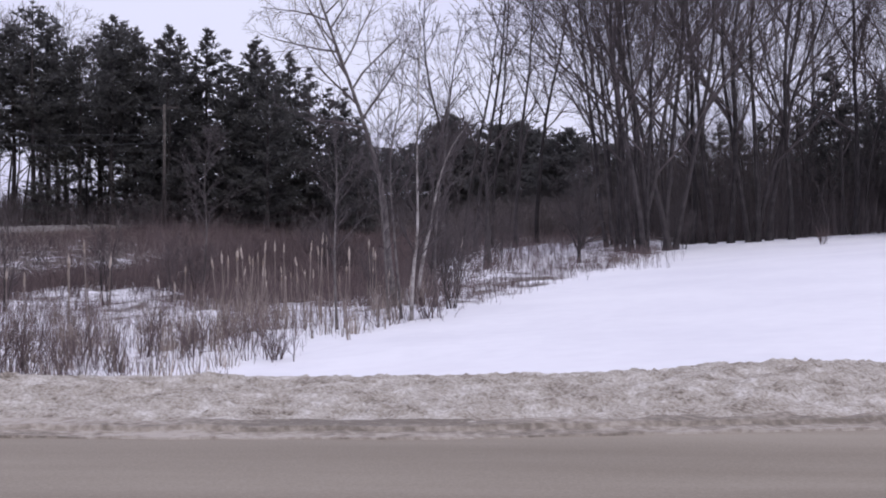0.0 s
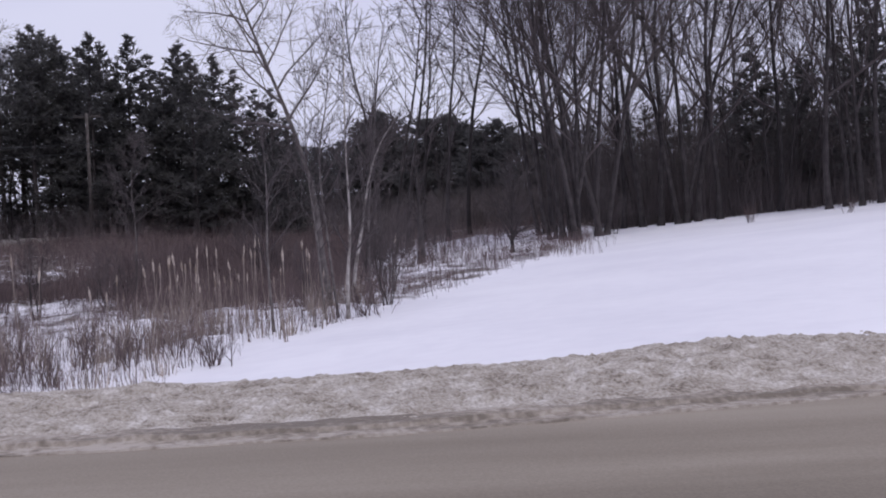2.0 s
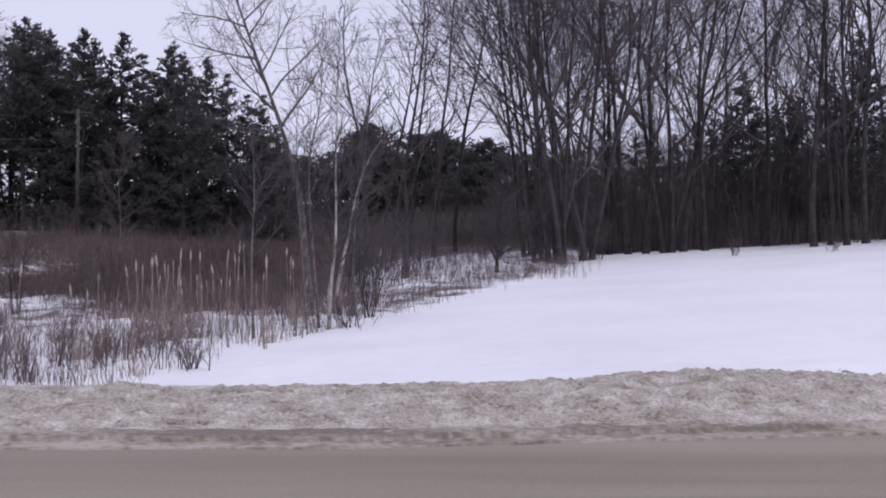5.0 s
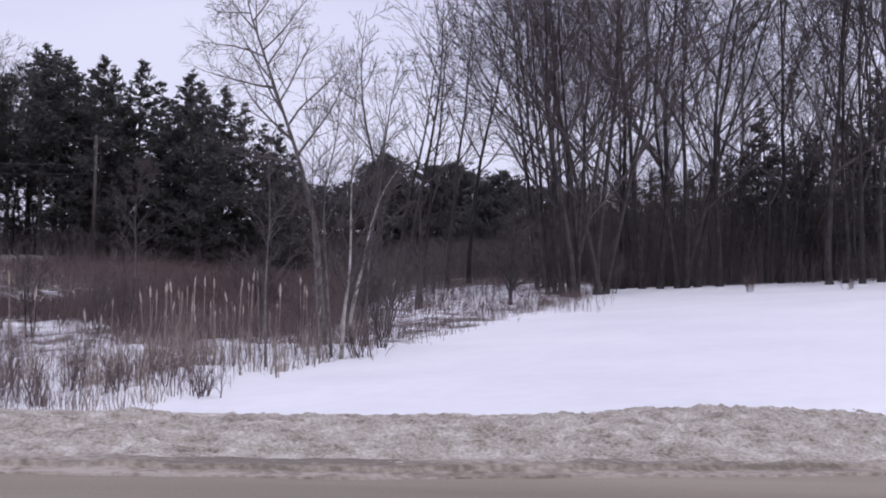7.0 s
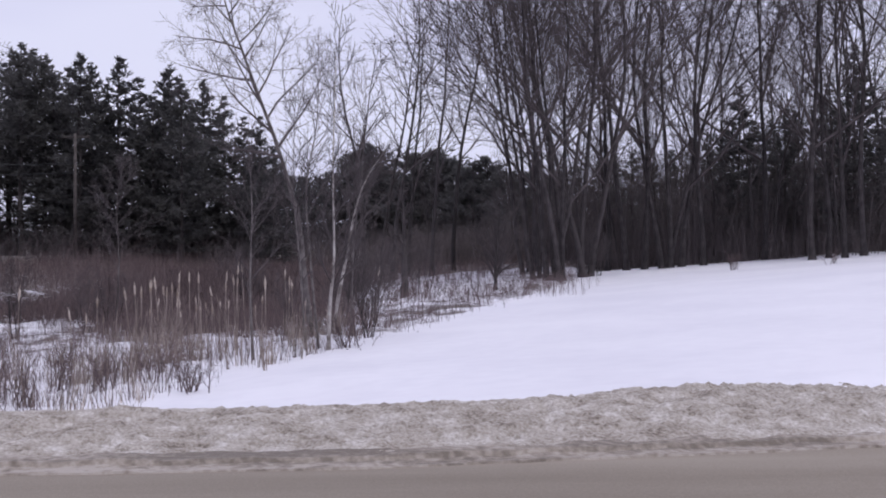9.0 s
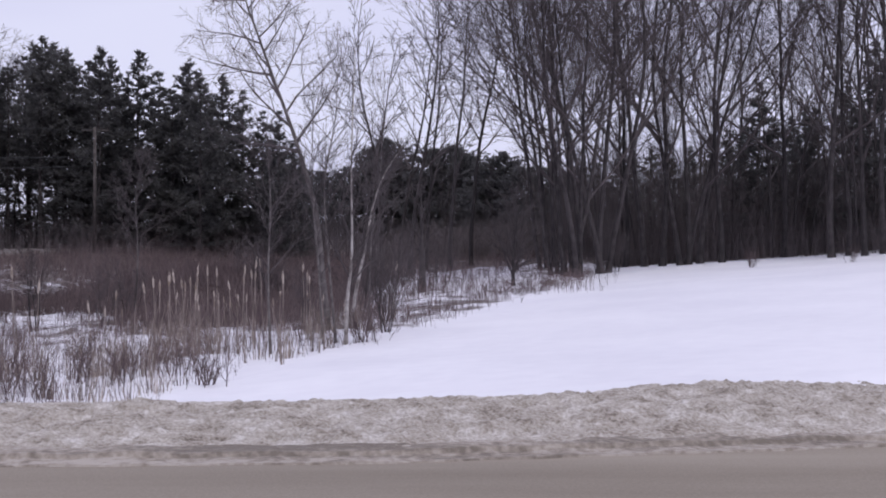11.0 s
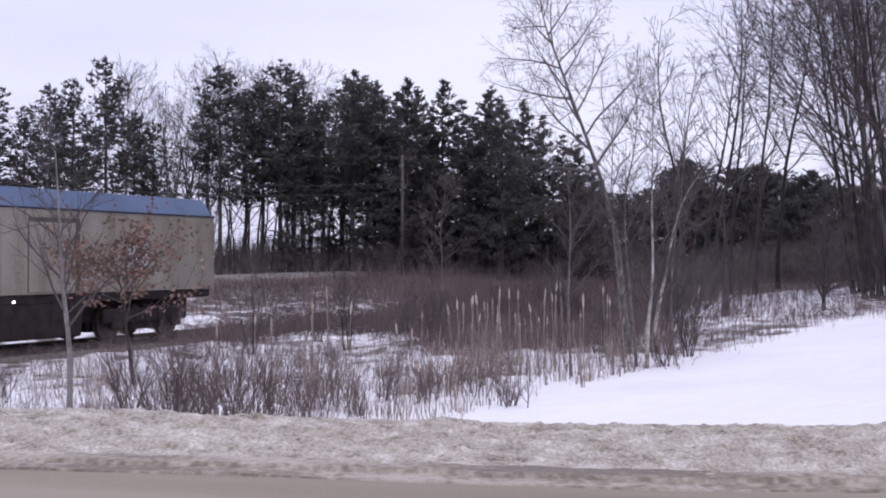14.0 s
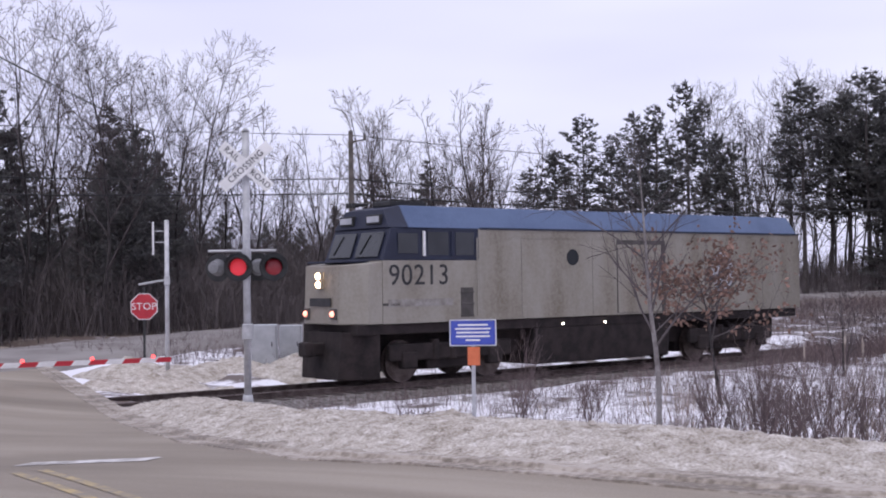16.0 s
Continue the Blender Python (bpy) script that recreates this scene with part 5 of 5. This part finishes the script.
def build_loco():
    W, SILL, EAVE, ROOF = 1.32, 1.48, 3.83, 4.40
    corner = Vector((-19.46, 21.36, 0))
    front = corner - RAIL_SIDE * W
    # local x runs back from the nose along the track, y to the camera's side is negative
    m = pose(front.x, front.y, RAIL_TOP, 0, 0, TRACK_TURN)
    loco = thing("locomotive", "weathered silver and blue passenger locomotive with lit headlamps on the track", "locomotive", m=m)
    L = 17.3

    def solid(name, V, F, mat, label="", parent=loco, bevel=0.0):
        bm = bmesh.new()
        vs = [bm.verts.new(v) for v in V]
        for f in F:
            bm.faces.new([vs[i] for i in f])
        if bevel:
            bmesh.ops.bevel(bm, geom=bm.edges[:], offset=bevel, segments=2, affect="EDGES", profile=0.5)
        return part(name, bm_mesh(name, bm, mat), parent, label)

    # car body behind the cab
    sec = [(-W, SILL), (W, SILL), (W, EAVE), (-W, EAVE)]
    solid("body", *prism(sec, 3.95, L), LOCO_GREY, "weathered grey body side", bevel=0.02)
    # lower cab side and short nose
    solid("lower_cab", *prism([(-W, SILL), (W, SILL), (W, 3.02), (-W, 3.02)], 0.95, 3.95), LOCO_GREY, "grey lower cab")
    V = [(0.0, -0.78, SILL), (0.0, 0.78, SILL), (0.06, 0.78, 2.92), (0.06, -0.78, 2.92),
         (0.95, -W, SILL), (0.95, W, SILL), (0.95, W, 3.0), (0.95, -W, 3.0), (0.5, -W, SILL), (0.5, W, SILL), (0.55, W, 2.95), (0.55, -W, 2.95)]
    F = [(0, 3, 2, 1), (0, 8, 11, 3), (8, 4, 7, 11), (1, 2, 10, 9), (9, 10, 6, 5), (3, 11, 10, 2), (11, 7, 6, 10), (0, 1, 9, 8), (8, 9, 5, 4), (4, 5, 6, 7)]
    nose = solid("nose", V, F, LOCO_GREY, "grey short nose", bevel=0.03)
    bm = bmesh.new()
    block(bm, (0.8, 1.6, 0.05), (0.52, 0, 3.0), bevel=0.015)
    part("nose_top", bm_mesh("nose_top", bm, LOCO_NAVY), loco, "dark blue nose top")
    # upper cab with a raked windscreen
    V = [(0.95, -W, 3.02), (0.95, W, 3.02), (1.25, W * 0.96, EAVE), (1.25, -W * 0.96, EAVE), (3.95, -W, 3.02), (3.95, W, 3.02), (3.95, W, EAVE), (3.95, -W, EAVE)]
    F = [(0, 3, 2, 1), (0, 4, 7, 3), (1, 2, 6, 5), (3, 7, 6, 2), (4, 5, 6, 7), (0, 1, 5, 4)]
    cab = solid("cab", V, F, LOCO_NAVY, "navy blue upper cab", bevel=0.02)
    # roof: sloped flanks and a flat top
    sec = [(-W, EAVE), (W, EAVE), (0.92, ROOF), (-0.92, ROOF)]
    solid("roof", *prism(sec, 1.75, L - 0.1), LOCO_BLUE, "blue sloping roof", bevel=0.02)
    V = [(1.2, -W * 0.94, EAVE), (1.2, W * 0.94, EAVE), (1.75, W, EAVE), (1.75, -W, EAVE), (1.3, -0.86, ROOF - 0.1), (1.3, 0.86, ROOF - 0.1), (1.75, 0.92, ROOF), (1.75, -0.92, ROOF)]
    F = [(0, 1, 2, 3), (4, 7, 6, 5), (0, 4, 5, 1), (1, 5, 6, 2), (2, 6, 7, 3), (3, 7, 4, 0)]
    solid("cab_roof", V, F, LOCO_NAVY, "dark cab roof front", bevel=0.02)
    # windscreens, number boards, side windows
    rake = math.degrees(math.atan2(0.30, EAVE - 3.02))
    for y in (-0.61, 0.61):
        bm = bmesh.new()
        block(bm, (0.03, 1.02, 0.66), (0, 0, 0), bevel=0.012)
        ws = part("windscreen", bm_mesh("windscreen", bm, GLASS), loco, "dark windscreen pane", pose(1.06, y, 3.42, 0, rake, 0))
        bm = bmesh.new()
        block(bm, (0.02, 0.015, 0.55), (-0.03, 0.15, 0.0), (25, 0, 0))
        part("wiper", bm_mesh("wiper", bm, BLACK), ws)
        bm = bmesh.new()
        block(bm, (0.10, 0.62, 0.24), (1.22, y, 4.05), bevel=0.01)
        nb = part("number_board", bm_mesh("number_board", bm, BLACK), loco, "black number board")
        bm = bmesh.new()
        block(bm, (0.02, 0.52, 0.15), (1.165, y, 4.05))
        part("board_face", bm_mesh("board_face", bm, CABINET), nb, "pale board face")
    for sgn in (-1, 1):
        for x, w, h in ((1.72, 0.6, 0.50), (2.65, 0.66, 0.58), (3.5, 0.6, 0.58)):
            bm = bmesh.new()
            block(bm, (w, 0.02, h), (x, sgn * (W - 0.002), 3.44), bevel=0.008)
            part("side_window", bm_mesh("side_window", bm, GLASS), loco, "dark cab side window")
        for x in (2.2, 3.08):
            bm = bmesh.new()
            block(bm, (0.07, 0.05, 0.62), (x, sgn * (W + 0.015), 3.44), bevel=0.01)
            part("window_post", bm_mesh("window_post", bm, WHITE if x < 2.5 else LOCO_NAVY), loco)
        # handrails and steps by the cab door
        bm = bmesh.new()
        rod(bm, (3.86, sgn * (W + 0.05), 1.6), (3.86, sgn * (W + 0.05), 3.6), 0.018, sides=8)
        part("handrail", bm_mesh("handrail", bm, LOCO_GREY), loco)
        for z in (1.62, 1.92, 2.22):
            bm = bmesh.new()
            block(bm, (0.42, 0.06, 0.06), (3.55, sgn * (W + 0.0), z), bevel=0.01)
            part("step", bm_mesh("step", bm, TRIM_SHADE), loco)
        # flat dark panel: the shade of the step recess, put in as colour
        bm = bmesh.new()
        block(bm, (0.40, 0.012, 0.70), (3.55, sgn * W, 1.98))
        part("step_recess", bm_mesh("step_recess", bm, TRIM_SHADE), loco)
        # round window, baggage door, seams
        bm = bmesh.new()
        bmesh.ops.create_cone(bm, cap_ends=True, segments=24, radius1=0.22, radius2=0.22, depth=0.03, matrix=pose(7.25, sgn * W, 3.1, 90, 0, 0))
        part("round_window", bm_mesh("round_window", bm, GLASS), loco, "dark round window")
        # dark panel behind the door, its rim painting the shade round the edge
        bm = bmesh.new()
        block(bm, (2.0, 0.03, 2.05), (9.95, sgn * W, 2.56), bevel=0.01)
        part("door_channel", bm_mesh("door_channel", bm, TRIM_SHADE), loco, "dark panel painted as the shade round the baggage door")
        bm = bmesh.new()
        block(bm, (1.78, 0.05, 1.92), (9.87, sgn * W, 2.50), bevel=0.012)
        part("baggage_door", bm_mesh("baggage_door", bm, LOCO_GREY), loco, "grey sliding baggage door")
        for x in (5.4, 8.0, 12.4, 15.4):
            bm = bmesh.new()
            block(bm, (0.012, 0.012, 2.1), (x, sgn * (W - 0.001), 2.58))
            part("panel_seam", bm_mesh("panel_seam", bm, LOCO_SEAM), loco)
        bm = bmesh.new()
        block(bm, (13.2, 0.02, 0.03), (10.65, sgn * W, 3.62))
        part("rub_strip", bm_mesh("rub_strip", bm, LOCO_GREY), loco)
        bm = bmesh.new()
        block(bm, (13.3, 0.05, 0.05), (10.65, sgn * W, EAVE + 0.005))
        part("gutter", bm_mesh("gutter", bm, LOCO_NAVY), loco, "dark gutter strip")
        # emblem as plain shapes
        bm = bmesh.new()
        bmesh.ops.create_cone(bm, cap_ends=True, segments=28, radius1=0.62, radius2=0.62, depth=0.012, matrix=pose(13.5, sgn * (W + 0.002), 2.65, 90, 0, 0) @ Matrix.Diagonal((0.8, 1, 1, 1)))
        em = part("emblem", bm_mesh("emblem", bm, CABINET), loco, "oval emblem on the side")
        bm = bmesh.new()
        block(bm, (0.62, 0.012, 0.22), (13.5, sgn * (W + 0.008), 3.0), bevel=0.003)
        part("emblem_band", bm_mesh("emblem_band", bm, OAK_LEAF), em, "dull orange band of the emblem")
        bm = bmesh.new()
        block(bm, (0.5, 0.012, 0.06), (1.2, sgn * (W + 0.002), 1.95))
        part("stripe", bm_mesh("stripe", bm, TRIM_SHADE), loco)
        bm = bmesh.new()
        block(bm, (2.0, 0.012, 0.18), (2.1, sgn * (W + 0.002), 1.98))
        part("lettering_bar", bm_mesh("lettering_bar", bm, material("faded lettering", [(0.20, 0.18, 0.16), (0.30, 0.28, 0.26)], 6.0)), loco, "faded lettering bar")
    lettering("road_number", "90213", 0.72, 0.004, NUMERAL, loco, pose(2.05, -W - 0.006, 2.64, 90, 0, 0), "dark painted road number")
    # nose lamps and bars in place of the name
    bm = bmesh.new()
    block(bm, (0.06, 0.26, 0.42), (-0.02, 0, 2.55), bevel=0.02)
    hb = part("headlamp_box", bm_mesh("headlamp_box", bm, LOCO_GREY), loco)
    for z in (2.45, 2.66):
        bm = bmesh.new()
        bmesh.ops.create_uvsphere(bm, u_segments=16, v_segments=8, radius=0.085, matrix=pose(-0.05, 0, z))
        part("headlamp", bm_mesh("headlamp", bm, HEADLAMP, True), hb, "lit headlamp")
    bm = bmesh.new()
    block(bm, (0.02, 0.95, 0.20), (-0.008, 0, 2.02))
    part("name_bar", bm_mesh("name_bar", bm, NUMERAL), loco, "dark lettering bar on the nose")
    for y in (-0.62, 0.62):
        bm = bmesh.new()
        block(bm, (0.08, 0.24, 0.26), (-0.01, y, 1.74), bevel=0.02)
        db = part("ditch_light", bm_mesh("ditch_light", bm, TRIM_SHADE), loco, "square ditch light housing")
        bm = bmesh.new()
        bmesh.ops.create_uvsphere(bm, u_segments=14, v_segments=8, radius=0.075, matrix=pose(-0.05, y, 1.74))
        part("lamp", bm_mesh("lamp", bm, DITCH, True), db, "lit lamp")
    # roof gear
    bm = bmesh.new()
    block(bm, (1.1, 0.8, 0.13), (2.2, -0.3, ROOF + 0.06), bevel=0.02)
    for k in range(5):
        block(bm, (0.08, 0.84, 0.05), (1.8 + k * 0.2, -0.3, ROOF + 0.14))
    part("roof_vent", bm_mesh("roof_vent", bm, BLACK), loco, "black roof vent")
    bm = bmesh.new()
    for y in (0.45, 0.6, 0.75):
        rod(bm, (1.3, y, ROOF + 0.06), (1.75, y, ROOF + 0.1), 0.07, 0.02, sides=10)
    part("horn", bm_mesh("horn", bm, BLACK), loco)
    # underframe, trucks, wheels
    bm = bmesh.new()
    block(bm, (16.9, 2.5, 0.26), (8.7, 0, SILL - 0.13), bevel=0.03)
    block(bm, (16.2, 1.2, 0.75), (8.7, 0, 0.95), bevel=0.05)
    for k in range(9):
        block(bm, (0.5 + 0.25 * (k % 3), 0.5, 0.34), (5.6 + k * 0.75, 0.95 * (-1) ** k, 1.05 + 0.05 * (k % 2)), bevel=0.03)
    part("underframe", bm_mesh("underframe", bm, GRIME), loco, "grimy dark underframe")
    bm = bmesh.new()
    V, F = prism([(-1.18, 0.24), (1.18, 0.24), (1.24, 1.24), (-1.24, 1.24)], 5.9, 11.2)
    vs = [bm.verts.new(v) for v in V]
    for f in F:
        bm.faces.new([vs[i] for i in f])
    bmesh.ops.bevel(bm, geom=bm.edges[:], offset=0.06, segments=2, affect="EDGES", profile=0.5)
    part("tank", bm_mesh("tank", bm, GRIME), loco, "grimy tank below the frame")
    V = [(-0.05, -0.85, 0.15), (-0.05, 0.85, 0.15), (0.05, 0.9, 1.3), (0.05, -0.9, 1.3), (0.9, -1.25, 0.15), (0.9, 1.25, 0.15), (0.9, 1.27, 1.25), (0.9, -1.27, 1.25)]
    F = [(0, 3, 2, 1), (0, 4, 7, 3), (1, 2, 6, 5), (3, 7, 6, 2), (4, 5, 6, 7), (0, 1, 5, 4)]
    solid("pilot", V, F, GRIME, "dark pilot plough", bevel=0.02)
    bm = bmesh.new()
    block(bm, (0.6, 0.3, 0.3), (-0.12, 0, 0.88), bevel=0.05)
    block(bm, (0.25, 0.42, 0.36), (-0.4, 0.03, 0.88), bevel=0.06)
    part("coupler", bm_mesh("coupler", bm, GRIME), loco)
    for cx in (3.2, 14.1):
        bm = bmesh.new()
        for sgn in (-1, 1):
            block(bm, (3.9, 0.16, 0.42), (cx, sgn * 1.08, 0.76), bevel=0.05)
            block(bm, (1.5, 0.14, 0.62), (cx, sgn * 1.0, 0.62), bevel=0.05)
            for k in (-1.37, 1.37):
                block(bm, (0.46, 0.24, 0.42), (cx + k, sgn * 1.1, 0.56), bevel=0.05)
            for k in (-0.55, 0.0, 0.55):
                rod(bm, (cx + k, sgn * 1.12, 0.55), (cx + k, sgn * 1.12, 1.05), 0.11, sides=10)
        block(bm, (0.8, 2.2, 0.36), (cx, 0, 0.72), bevel=0.04)
        block(bm, (3.9, 1.1, 0.7), (cx, 0, 0.62), bevel=0.04)
        truck = part("truck", bm_mesh("truck", bm, GRIME), loco, "grimy wheel truck")
        for k in (-1.37, 1.37):
            for sgn in (-1, 1):
                bm = bmesh.new()
                bmesh.ops.create_cone(bm, cap_ends=True, segments=28, radius1=0.51, radius2=0.50, depth=0.13, matrix=pose(cx + k, sgn * 0.76, 0.505, 90, 0, 0))
                bmesh.ops.create_cone(bm, cap_ends=True, segments=28, radius1=0.54, radius2=0.54, depth=0.03, matrix=pose(cx + k, sgn * 0.70, 0.52, 90, 0, 0))
                part("wheel", bm_mesh("wheel", bm, RAIL_STEEL), truck)
    for x in (6.9, 8.5):
        bm = bmesh.new()
        bmesh.ops.create_uvsphere(bm, u_segments=12, v_segments=6, radius=0.036, matrix=pose(x, -1.28, 1.30))
        part("underframe_lamp", bm_mesh("underframe_lamp", bm, MARKER, True), loco, "small lit lamp")
    # rear end
    bm = bmesh.new()
    block(bm, (0.10, 0.9, 2.1), (L + 0.02, 0, 2.5), bevel=0.02)
    part("end_door", bm_mesh("end_door", bm, TRIM_SHADE), loco, "dark end door")


build_loco()
